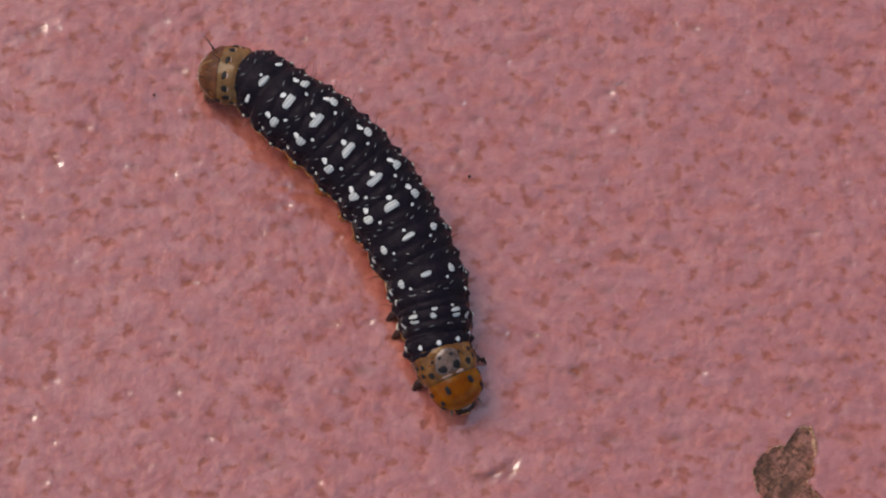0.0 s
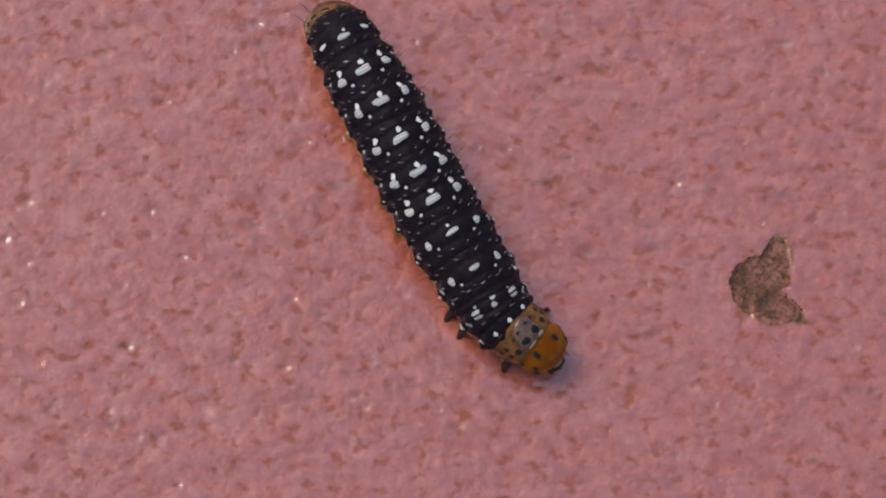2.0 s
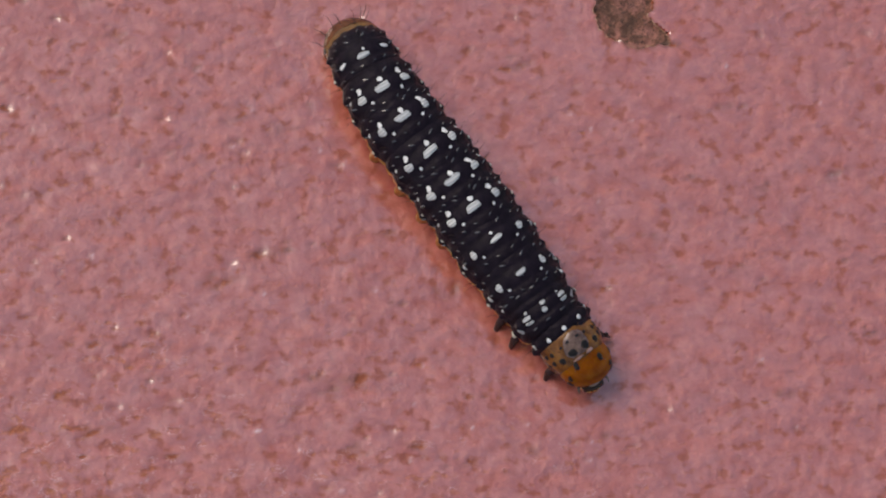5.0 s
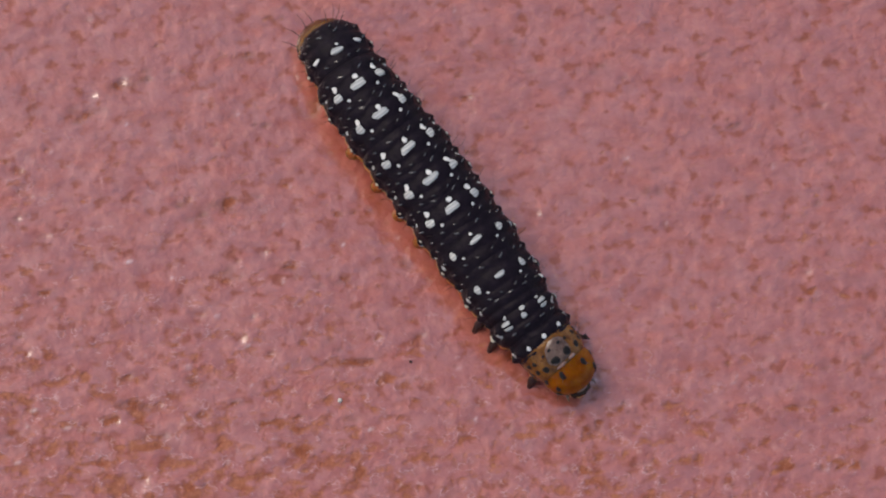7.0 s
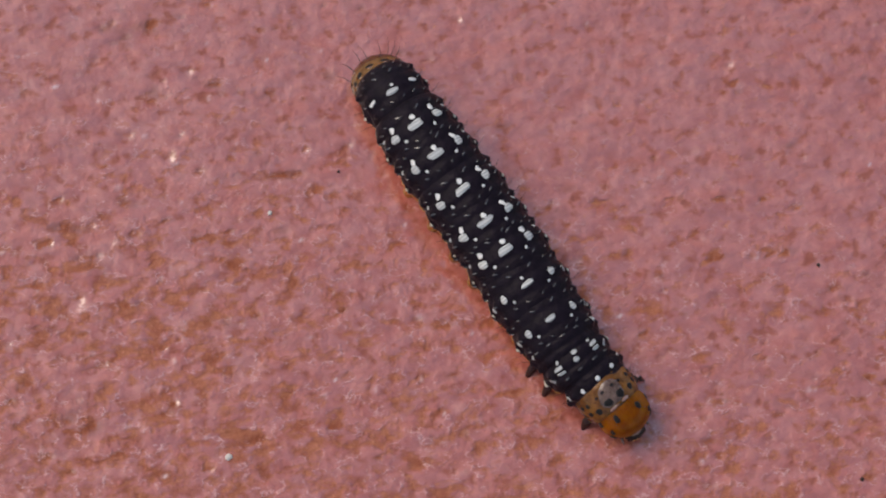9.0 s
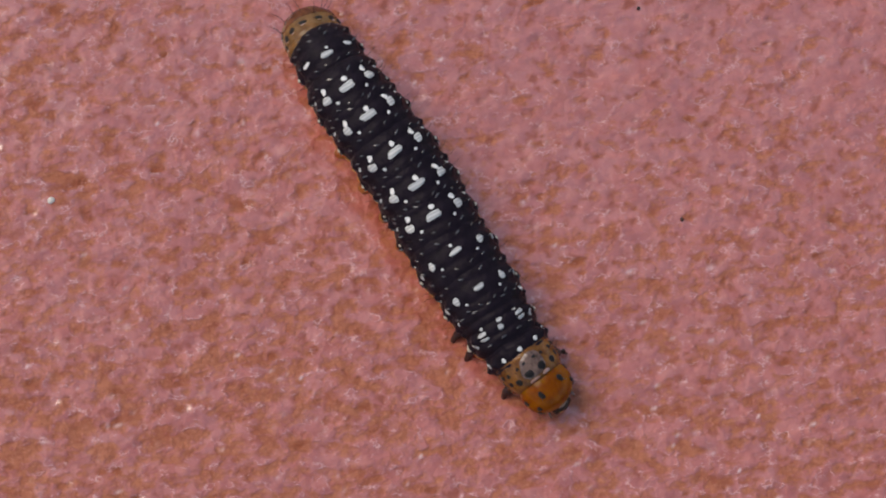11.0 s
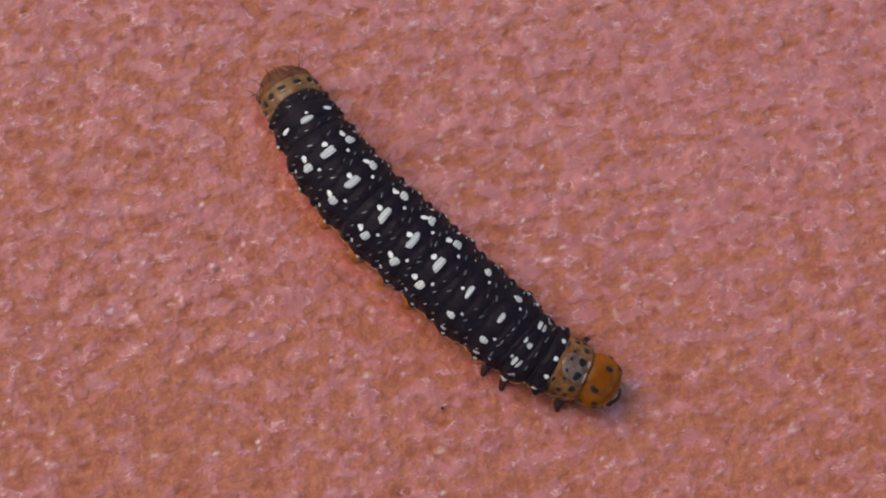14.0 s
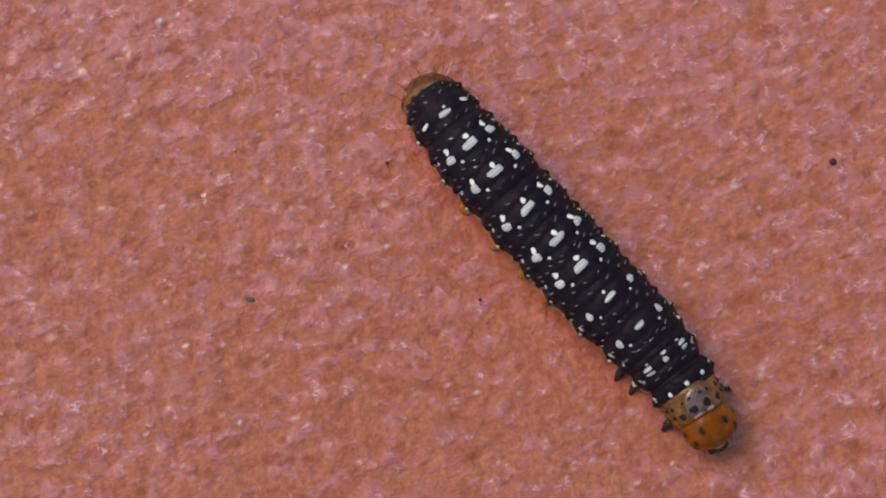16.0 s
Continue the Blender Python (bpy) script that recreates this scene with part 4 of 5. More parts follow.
    crawl(BODY["a7"], [
        (0, -8.32, -1.34, 3.05, 8, -5.5, 12.9), (0.5, -8.23, -0.76, 3.05, 8, -5, 11.7), (1, -8.72, -0.71, 3.05, 8, -4.7, 8.6), (1.5, -8.2, -0.17, 3.05, 8, -4.6, 2.1),
        (2, -8.38, 0.17, 3.05, 8, -4.6, -0.7), (2.5, -8.12, 0.04, 3.05, 8, -5.3, -7.2), (3, -8.48, 0.13, 3.05, 8, -4.8, -5.4), (3.2, -8.41, 0.19, 3.05, 8, -4.8, -3.6),
        (3.73, -8.63, 0.14, 3.05, 8, -4.78, -4.2), (4.25, -8.3, 0.08, 3.05, 8, -4.75, -4.8), (4.78, -8.52, 0.02, 3.05, 8, -4.72, -5.4), (5.3, -8.18, -0.03, 3.05, 8, -4.7, -6),
        (5.5, -8.13, -0.03, 3.05, 8, -5, -5.9), (6, -8.48, -0.22, 3.05, 8, -4.9, -4.1), (6.5, -8.13, -0.1, 3.05, 8, -4.8, -7), (7, -8.55, -0.1, 3.05, 8, -4.6, -3.5),
        (7.5, -8.1, 0, 3.05, 8, -4.7, -5.2), (8, -8.52, -0.48, 3.05, 8, -4.6, 1), (8.5, -8.3, -0.08, 3.05, 8, -4.6, -5.3), (9, -8.62, -0.11, 3.05, 8, -4.6, -1.4),
        (9.5, -8.24, 0.11, 3.05, 8, -4.6, -5), (10, -8.56, -0.37, 3.05, 8, -4.7, 1.1), (10.2, -8.9, -0.31, 3.05, 8, -4.9, -1.2), (10.72, -8.53, -0.3, 3.05, 8, -4.85, -0.75),
        (11.25, -8.73, -0.3, 3.05, 8, -4.8, -0.3), (11.78, -8.36, -0.29, 3.05, 8, -4.75, 0.15), (12.3, -8.55, -0.28, 3.05, 8, -4.7, 0.6), (12.5, -8.79, -0.09, 3.05, 8, -4.8, -0.8),
        (13, -8.65, 0.21, 3.05, 8, -4.7, -5.7), (13.5, -8.72, 0.5, 3.05, 8, -4.7, -6), (14, -8.46, 0.39, 3.05, 8, -4.7, -12.2), (14.5, -8.68, 0.13, 3.05, 8, -4.6, -5.6),
        (15, -8.74, 0.08, 3.05, 8, -4.6, -5), (15.5, -8.81, -0.24, 3.05, 8, -4.7, -2.1), (16, -9.01, 0.13, 3.05, 8, -4.8, -3.9),
    ])
    crawl(BODY["a6"], [
        (0, -6.07, -0.65, 3.15, 8, -1.6, 12.2), (0.5, -5.74, -0.25, 3.15, 8, -1.5, 7.7), (1, -6.02, -0.26, 3.15, 8, -1.4, 6.9), (1.5, -5.51, -0.06, 3.15, 8, -1.5, 2),
        (2, -5.81, 0.18, 3.15, 8, -1.5, -1), (2.5, -5.87, -0.07, 3.15, 8, -1.6, -1), (3, -5.93, 0.01, 3.15, 8, -1.5, -1.5), (3.2, -5.98, 0.04, 3.15, 8, -1.5, -0.9),
        (3.73, -6.18, -0.01, 3.15, 8, -1.5, -0.8), (4.25, -5.81, -0.06, 3.15, 8, -1.5, -0.7), (4.78, -6, -0.11, 3.15, 8, -1.5, -0.6), (5.3, -5.64, -0.16, 3.15, 8, -1.5, -0.5),
        (5.5, -5.92, -0.12, 3.15, 8, -1.6, -0.1), (6, -6.04, -0.21, 3.15, 8, -1.5, 1.6), (6.5, -5.68, -0.21, 3.15, 8, -1.6, 0.1), (7, -5.96, -0.08, 3.15, 8, -1.5, 1),
        (7.5, -5.58, -0.05, 3.15, 8, -1.6, 0.1), (8, -6.01, -0.26, 3.15, 8, -1.5, 4.5), (8.5, -5.83, -0.13, 3.15, 8, -1.6, 0.6), (9, -6.08, -0.11, 3.15, 8, -1.5, 0.9),
        (9.5, -5.73, -0.01, 3.15, 8, -1.6, -1.4), (10, -6.2, -0.2, 3.15, 8, -1.5, 3.7), (10.2, -6.39, -0.21, 3.15, 8, -1.4, 2.7), (10.72, -6.04, -0.19, 3.15, 8, -1.42, 2.58),
        (11.25, -6.24, -0.16, 3.15, 8, -1.45, 2.45), (11.78, -5.89, -0.14, 3.15, 8, -1.48, 2.33), (12.3, -6.1, -0.12, 3.15, 8, -1.5, 2.2), (12.5, -6.25, 0.01, 3.15, 8, -1.5, 1.2),
        (13, -6.09, 0.06, 3.15, 8, -1.5, -2.3), (13.5, -6.11, 0.37, 3.15, 8, -1.4, -3.4), (14, -5.88, 0.05, 3.15, 8, -1.5, -4.9), (14.5, -5.93, 0.1, 3.15, 8, -1.4, -1.7),
        (15, -6.05, 0.02, 3.15, 8, -1.4, -1.5), (15.5, -6.1, -0.13, 3.15, 8, -1.4, 0.8), (16, -6.46, 0.09, 3.15, 8, -1.4, -1.8),
    ])
    crawl(BODY["a5"], [
        (0, -2.96, -0.18, 3.2, 8, 0, 6.1), (0.5, -2.67, 0, 3.2, 8, 0, 2.5), (1, -2.8, 0.01, 3.2, 8, 0, 2.5), (1.5, -2.65, 0.02, 3.2, 8, 0, 0.6),
        (2, -2.74, 0.07, 3.2, 8, 0, -1.8), (2.5, -2.86, -0.05, 3.2, 8, 0, 0.7), (3, -2.7, -0.02, 3.2, 8, 0, -0.1), (3.2, -2.73, 0.09, 3.2, 8, 0, -0.4),
        (3.73, -2.8, 0.05, 3.2, 8, 0, 0.12), (4.25, -2.64, 0.01, 3.2, 8, 0, 0.65), (4.78, -2.71, -0.04, 3.2, 8, 0, 1.18), (5.3, -2.56, -0.08, 3.2, 8, 0, 1.7),
        (5.5, -2.73, -0.04, 3.2, 8, 0, 1.2), (6, -2.77, -0.06, 3.2, 8, 0, 1.9), (6.5, -2.62, -0.09, 3.2, 8, 0, 2.1), (7, -2.77, 0, 3.2, 8, 0, 0.8),
        (7.5, -2.64, 0.02, 3.2, 8, 0, 0.5), (8, -2.9, -0.04, 3.2, 8, 0, 2.4), (8.5, -2.87, -0.02, 3.2, 8, 0, 1.2), (9, -2.88, -0.01, 3.2, 8, 0, 1),
        (9.5, -2.79, -0.03, 3.2, 8, 0, 0.1), (10, -3.02, -0.01, 3.2, 8, 0, 1.9), (10.2, -2.91, -0.03, 3.2, 8, 0, 1.9), (10.72, -2.81, -0.04, 3.2, 8, 0, 1.7),
        (11.25, -2.92, -0.05, 3.2, 8, 0, 1.5), (11.78, -2.82, -0.06, 3.2, 8, 0, 1.3), (12.3, -2.94, -0.07, 3.2, 8, 0, 1.1), (12.5, -2.88, 0.04, 3.2, 8, 0, -0.1),
        (13, -2.85, -0.02, 3.2, 8, 0, -0.6), (13.5, -2.77, 0.15, 3.2, 8, 0, -3.5), (14, -2.66, -0.1, 3.2, 8, 0, -0.4), (14.5, -2.58, -0.06, 3.2, 8, 0, -1),
        (15, -2.78, -0.07, 3.2, 8, 0, -0.2), (15.5, -2.68, -0.15, 3.2, 8, 0, 1.2), (16, -3.01, -0.06, 3.2, 8, 0, -0.8),
    ])
    crawl(BODY["a4"], [
        (0, 0, 0, 3.15, 8, 1.1, -0.4), (0.5, 0, 0, 3.15, 8, 1.1, -1.6), (1, 0, 0, 3.15, 8, 1.1, -1.9), (1.5, 0, 0, 3.15, 8, 1.2, -2),
        (2, 0, 0, 3.15, 8, 1.1, -1.1), (2.5, 0, 0, 3.15, 8, 1.2, -0.4), (3, 0, 0, 3.15, 8, 1.2, -0.1), (3.2, 0, 0, 3.15, 8, 1.1, -0.2),
        (3.73, 0, 0, 3.15, 8, 1.1, 0.22), (4.25, 0, 0, 3.15, 8, 1.1, 0.65), (4.78, 0, 0, 3.15, 8, 1.1, 1.07), (5.3, 0, 0, 3.15, 8, 1.1, 1.5),
        (5.5, 0, 0, 3.15, 8, 1.1, 0.8), (6, 0, 0, 3.15, 8, 1.1, 0.5), (6.5, 0, 0, 3.15, 8, 1.1, 1.2), (7, 0, 0, 3.15, 8, 1.1, 0.1),
        (7.5, 0, 0, 3.15, 8, 1.1, 0.2), (8, 0, 0, 3.15, 8, 1, -0.9), (8.5, 0, 0, 3.15, 8, 1.1, 0.5), (9, 0, 0, 3.15, 8, 1.1, 0.7),
        (9.5, 0, 0, 3.15, 8, 1.1, 0.3), (10, 0, 0, 3.15, 8, 1, -1.4), (10.2, 0, 0, 3.15, 8, 1, -1.6), (10.72, 0, 0, 3.15, 8, 1, -1.55),
        (11.25, 0, 0, 3.15, 8, 1, -1.5), (11.78, 0, 0, 3.15, 8, 1, -1.45), (12.3, 0, 0, 3.15, 8, 1, -1.4), (12.5, 0, 0, 3.15, 8, 1.1, -1),
        (13, 0, 0, 3.15, 8, 1.1, 0.3), (13.5, 0, 0, 3.15, 8, 1.1, -1.9), (14, 0, 0, 3.15, 8, 1.1, 1.9), (14.5, 0, 0, 3.15, 8, 1.1, -0.2),
        (15, 0, 0, 3.15, 8, 1.1, -0.5), (15.5, 0, 0, 3.15, 8, 1.1, -0.1), (16, 0, 0, 3.15, 8, 1, 0.1),
    ])
    crawl(BODY["a3"], [
        (0, 2.28, -0.22, 3.1, 8, 1.8, -7.9), (0.5, 2.34, -0.14, 3.1, 8, 1.7, -4.6), (1, 2.45, -0.17, 3.1, 8, 1.6, -4.8), (1.5, 2.24, -0.15, 3.1, 8, 1.7, -2.9),
        (2, 2.26, -0.03, 3.1, 8, 1.7, 0.2), (2.5, 2.1, -0.09, 3.1, 8, 1.8, -1.6), (3, 2.27, -0.03, 3.1, 8, 1.7, -0.9), (3.2, 2.31, 0.07, 3.1, 8, 1.7, 0.2),
        (3.73, 2.49, 0.06, 3.1, 8, 1.68, 0.1), (4.25, 2.38, 0.06, 3.1, 8, 1.65, 0), (4.78, 2.56, 0.06, 3.1, 8, 1.62, -0.1), (5.3, 2.44, 0.05, 3.1, 8, 1.6, -0.2),
        (5.5, 2.47, 0.04, 3.1, 8, 1.6, -0.3), (6, 2.59, -0.01, 3.1, 8, 1.6, -1.3), (6.5, 2.41, 0.01, 3.1, 8, 1.6, -0.5), (7, 2.6, 0.01, 3.1, 8, 1.6, -0.4),
        (7.5, 2.35, 0.04, 3.1, 8, 1.6, -0.7), (8, 2.56, -0.12, 3.1, 8, 1.6, -3.9), (8.5, 2.32, 0.02, 3.1, 8, 1.7, -1.2), (9, 2.5, 0.05, 3.1, 8, 1.6, -1),
        (9.5, 2.38, 0, 3.1, 8, 1.6, -1.3), (10, 2.53, -0.14, 3.1, 8, 1.5, -3.8), (10.2, 2.61, -0.19, 3.1, 8, 1.5, -3.3), (10.72, 2.46, -0.19, 3.1, 8, 1.5, -3.42),
        (11.25, 2.6, -0.2, 3.1, 8, 1.5, -3.55), (11.78, 2.45, -0.2, 3.1, 8, 1.5, -3.67), (12.3, 2.6, -0.2, 3.1, 8, 1.5, -3.8), (12.5, 2.47, -0.06, 3.1, 8, 1.6, -2.3),
        (13, 2.44, 0.01, 3.1, 8, 1.6, -0.9), (13.5, 2.48, -0.03, 3.1, 8, 1.6, 0.4), (14, 2.48, 0.07, 3.1, 8, 1.6, 1.2), (14.5, 2.54, -0.07, 3.1, 8, 1.6, -0.5),
        (15, 2.48, -0.12, 3.1, 8, 1.6, -2.1), (15.5, 2.63, -0.16, 3.1, 8, 1.5, -2.9), (16, 2.53, -0.06, 3.1, 8, 1.6, -0.7),
    ])
    crawl(BODY["a2"], [
        (0, 4.83, -0.67, 3, 8, 2.5, -11.4), (0.5, 5.15, -0.41, 3, 8, 2.4, -6), (1, 5.24, -0.44, 3, 8, 2.4, -5.3), (1.5, 4.95, -0.25, 3, 8, 2.5, -0.3),
        (2, 4.99, 0.02, 3, 8, 2.5, 1.9), (2.5, 4.81, -0.14, 3, 8, 2.5, 1.3), (3, 5, -0.07, 3, 8, 2.5, 1.7), (3.2, 5.12, 0.02, 3, 8, 2.5, 1.1),
        (3.73, 5.35, 0.01, 3, 8, 2.5, 0.62), (4.25, 5.2, 0, 3, 8, 2.5, 0.15), (4.78, 5.43, -0.01, 3, 8, 2.5, -0.32), (5.3, 5.28, -0.02, 3, 8, 2.5, -0.8),
        (5.5, 5.36, -0.02, 3, 8, 2.4, -0.7), (6, 5.43, -0.12, 3, 8, 2.4, -2), (6.5, 5.24, -0.04, 3, 8, 2.5, -1.1), (7, 5.49, -0.03, 3, 8, 2.4, -1.1),
        (7.5, 5.25, -0.07, 3, 8, 2.5, -0.3), (8, 5.47, -0.38, 3, 8, 2.4, -3.5), (8.5, 5.15, -0.11, 3, 8, 2.5, -1), (9, 5.42, -0.09, 3, 8, 2.4, -1.5),
        (9.5, 5.29, -0.12, 3, 8, 2.5, 1.1), (10, 5.54, -0.36, 3, 8, 2.4, -2.1), (10.2, 5.64, -0.32, 3, 8, 2.3, -1.2), (10.72, 5.46, -0.33, 3, 8, 2.32, -1.1),
        (11.25, 5.67, -0.34, 3, 8, 2.35, -1), (11.78, 5.49, -0.36, 3, 8, 2.38, -0.9), (12.3, 5.7, -0.37, 3, 8, 2.4, -0.8), (12.5, 5.39, -0.21, 3, 8, 2.4, -0.3),
        (13, 5.26, -0.09, 3, 8, 2.5, 2), (13.5, 5.34, 0.04, 3, 8, 2.4, 5.1), (14, 5.38, 0.12, 3, 8, 2.5, 3.2), (14.5, 5.53, -0.05, 3, 8, 2.4, 1.9),
        (15, 5.39, -0.2, 3, 8, 2.5, 2), (15.5, 5.59, -0.29, 3, 8, 2.4, -0.7), (16, 5.53, -0.06, 3, 8, 2.4, 1.8),
    ])
    crawl(BODY["a1"], [
        (0, 7.82, -1.34, 2.85, 8, 3.9, -18.6), (0.5, 8.22, -0.76, 2.85, 8, 4.1, -8.8), (1, 8.33, -0.71, 2.85, 8, 3.8, -5.8), (1.5, 7.98, -0.17, 2.85, 8, 4.1, 0.6),
        (2, 8, 0.17, 2.85, 8, 4, 2.6), (2.5, 7.82, 0.04, 2.85, 8, 4.1, 2.3), (3, 7.88, 0.13, 2.85, 8, 4.2, 4.5), (3.2, 8.1, 0.19, 2.85, 8, 4.1, 4.5),
        (3.73, 8.39, 0.14, 2.85, 8, 4.07, 3.2), (4.25, 8.17, 0.08, 2.85, 8, 4.05, 1.9), (4.78, 8.45, 0.02, 2.85, 8, 4.03, 0.6), (5.3, 8.24, -0.03, 2.85, 8, 4, -0.7),
        (5.5, 8.34, -0.03, 2.85, 8, 3.9, -0.1), (6, 8.46, -0.22, 2.85, 8, 3.7, -3.5), (6.5, 8.21, -0.1, 2.85, 8, 4, -2.2), (7, 8.51, -0.1, 2.85, 8, 3.7, -2),
        (7.5, 8.14, 0, 2.85, 8, 4.1, -0.4), (8, 8.46, -0.48, 2.85, 8, 3.7, -2.5), (8.5, 8.15, -0.08, 2.85, 8, 3.9, -0.5), (9, 8.4, -0.11, 2.85, 8, 3.7, 0),
        (9.5, 8.19, 0.11, 2.85, 8, 4.1, 2.1), (10, 8.59, -0.37, 2.85, 8, 3.7, -0.6), (10.2, 8.75, -0.31, 2.85, 8, 3.6, -0.7), (10.72, 8.47, -0.3, 2.85, 8, 3.67, -0.35),
        (11.25, 8.7, -0.3, 2.85, 8, 3.75, 0), (11.78, 8.43, -0.29, 2.85, 8, 3.83, 0.35), (12.3, 8.65, -0.28, 2.85, 8, 3.9, 0.7), (12.5, 8.42, -0.09, 2.85, 8, 3.8, 0.8),
        (13, 8.14, 0.21, 2.85, 8, 4.2, 5.1), (13.5, 8.31, 0.5, 2.85, 8, 3.7, 6.8), (14, 8.22, 0.39, 2.85, 8, 4.2, 4.4), (14.5, 8.53, 0.13, 2.85, 8, 3.9, 1.7),
        (15, 8.18, 0.08, 2.85, 8, 4.3, 3.3), (15.5, 8.64, -0.24, 2.85, 8, 3.7, -2.1), (16, 8.4, 0.13, 2.85, 8, 4, 1.4),
    ])
    crawl(BODY["t2"], [
        (0, 10.44, -2.56, 2.6, 8, 4.4, -27.2), (0.5, 10.64, -1.26, 2.6, 8, 5.3, -10.9), (1, 11.31, -1.05, 2.6, 8, 4.6, -7.3), (1.5, 10.56, -0.19, 2.6, 8, 5.2, 2.4),
        (2, 10.75, 0.28, 2.6, 8, 5.1, 5.4), (2.5, 10.37, 0.09, 2.6, 8, 5.1, 3.3), (3, 10.37, 0.35, 2.6, 8, 5, 5.7), (3.2, 10.62, 0.45, 2.6, 8, 4.8, 5),
        (3.73, 11.29, 0.32, 2.6, 8, 4.75, 4.25), (4.25, 10.82, 0.18, 2.6, 8, 4.7, 3.5), (4.78, 11.5, 0.04, 2.6, 8, 4.65, 2.75), (5.3, 11.03, -0.09, 2.6, 8, 4.6, 2),
        (5.5, 11.23, -0.03, 2.6, 8, 4.7, 1.7), (6, 11.54, -0.49, 2.6, 8, 4.4, -4.6), (6.5, 10.97, -0.27, 2.6, 8, 4.6, -1.1), (7, 11.67, -0.25, 2.6, 8, 4.2, 0.1),
        (7.5, 10.85, -0.11, 2.6, 8, 4.7, -4), (8, 11.69, -0.65, 2.6, 8, 4.2, -0.9), (8.5, 10.99, -0.17, 2.6, 8, 4.5, 3.4), (9, 11.61, -0.09, 2.6, 8, 4.2, 4.3),
        (9.5, 10.9, 0.09, 2.6, 8, 4.8, -2.4), (10, 11.72, -0.43, 2.6, 8, 4.1, -0.3), (10.2, 12.02, -0.4, 2.6, 8, 3.9, 0.9), (10.72, 11.35, -0.38, 2.6, 8, 4.08, 1.02),
        (11.25, 11.83, -0.35, 2.6, 8, 4.25, 1.15), (11.78, 11.17, -0.32, 2.6, 8, 4.42, 1.27), (12.3, 11.64, -0.3, 2.6, 8, 4.6, 1.4), (12.5, 11.41, -0.13, 2.6, 8, 4.5, 3.2),
        (13, 10.69, 0.4, 2.6, 8, 4.8, 8.3), (13.5, 11.49, 0.77, 2.6, 8, 4.1, 9.8), (14, 10.77, 0.53, 2.6, 8, 4.7, 8.7), (14.5, 11.42, 0.12, 2.6, 8, 4.4, 3.1),
        (15, 10.74, 0.11, 2.6, 8, 4.6, -0.3), (15.5, 11.82, -0.51, 2.6, 8, 4.1, -4.5), (16, 11.26, 0.08, 2.6, 8, 4.2, -2.5),
    ])
    crawl(BODY["t1"], [
        (0, 12.4, -3.69, 2.45, 8, 5, -23.6), (0.5, 12.45, -1.57, 2.45, 8, 5.6, -4.8), (1, 13.28, -1.34, 2.45, 8, 5.4, -9.3), (1.5, 12.36, 0.01, 2.45, 8, 5.7, 14.1),
        (2, 12.49, 0.59, 2.45, 8, 5.8, 17.8), (2.5, 12.3, 0.3, 2.45, 8, 5.5, 2.8), (3, 12.47, 0.59, 2.45, 8, 5.2, 5.3), (3.2, 12.86, 0.6, 2.45, 8, 4.9, 9.9),
        (3.73, 13.58, 0.49, 2.45, 8, 5, 8.07), (4.25, 13.01, 0.38, 2.45, 8, 5.1, 6.25), (4.78, 13.73, 0.26, 2.45, 8, 5.2, 4.42), (5.3, 13.16, 0.15, 2.45, 8, 5.3, 2.6),
        (5.5, 13.24, 0.11, 2.45, 8, 5.6, -2), (6, 13.64, -0.64, 2.45, 8, 5.3, -4.7), (6.5, 13.22, -0.19, 2.45, 8, 4.9, 8.2), (7, 13.96, -0.09, 2.45, 8, 5, 5),
        (7.5, 13.03, -0.34, 2.45, 8, 4.8, -6.4), (8, 13.92, -0.57, 2.45, 8, 5.3, 12), (8.5, 13.21, 0.22, 2.45, 8, 4.7, 13.4), (9, 13.84, 0.3, 2.45, 8, 4.9, 9.1),
        (9.5, 12.96, -0.09, 2.45, 8, 5.2, -10.2), (10, 14.23, -0.4, 2.45, 8, 4.5, 1.2), (10.2, 14.61, -0.22, 2.45, 8, 4.4, 6.2), (10.72, 13.72, -0.21, 2.45, 8, 4.68, 5.12),
        (11.25, 14.12, -0.2, 2.45, 8, 4.95, 4.05), (11.78, 13.23, -0.18, 2.45, 8, 5.22, 2.97), (12.3, 13.64, -0.17, 2.45, 8, 5.5, 1.9), (12.5, 13.5, 0.19, 2.45, 8, 5.3, 11.7),
        (13, 12.88, 0.9, 2.45, 8, 4.7, 15.9), (13.5, 13.77, 1.45, 2.45, 8, 4.8, 19.1), (14, 12.99, 1.13, 2.45, 8, 4.6, 18.1), (14.5, 13.74, 0.41, 2.45, 8, 4.7, 4.8),
        (15, 13.1, 0.06, 2.45, 8, 4.7, -5), (15.5, 14.15, -0.67, 2.45, 8, 4.4, 0.1), (16, 13.83, -0.11, 2.45, 8, 4.4, -6.5),
    ])
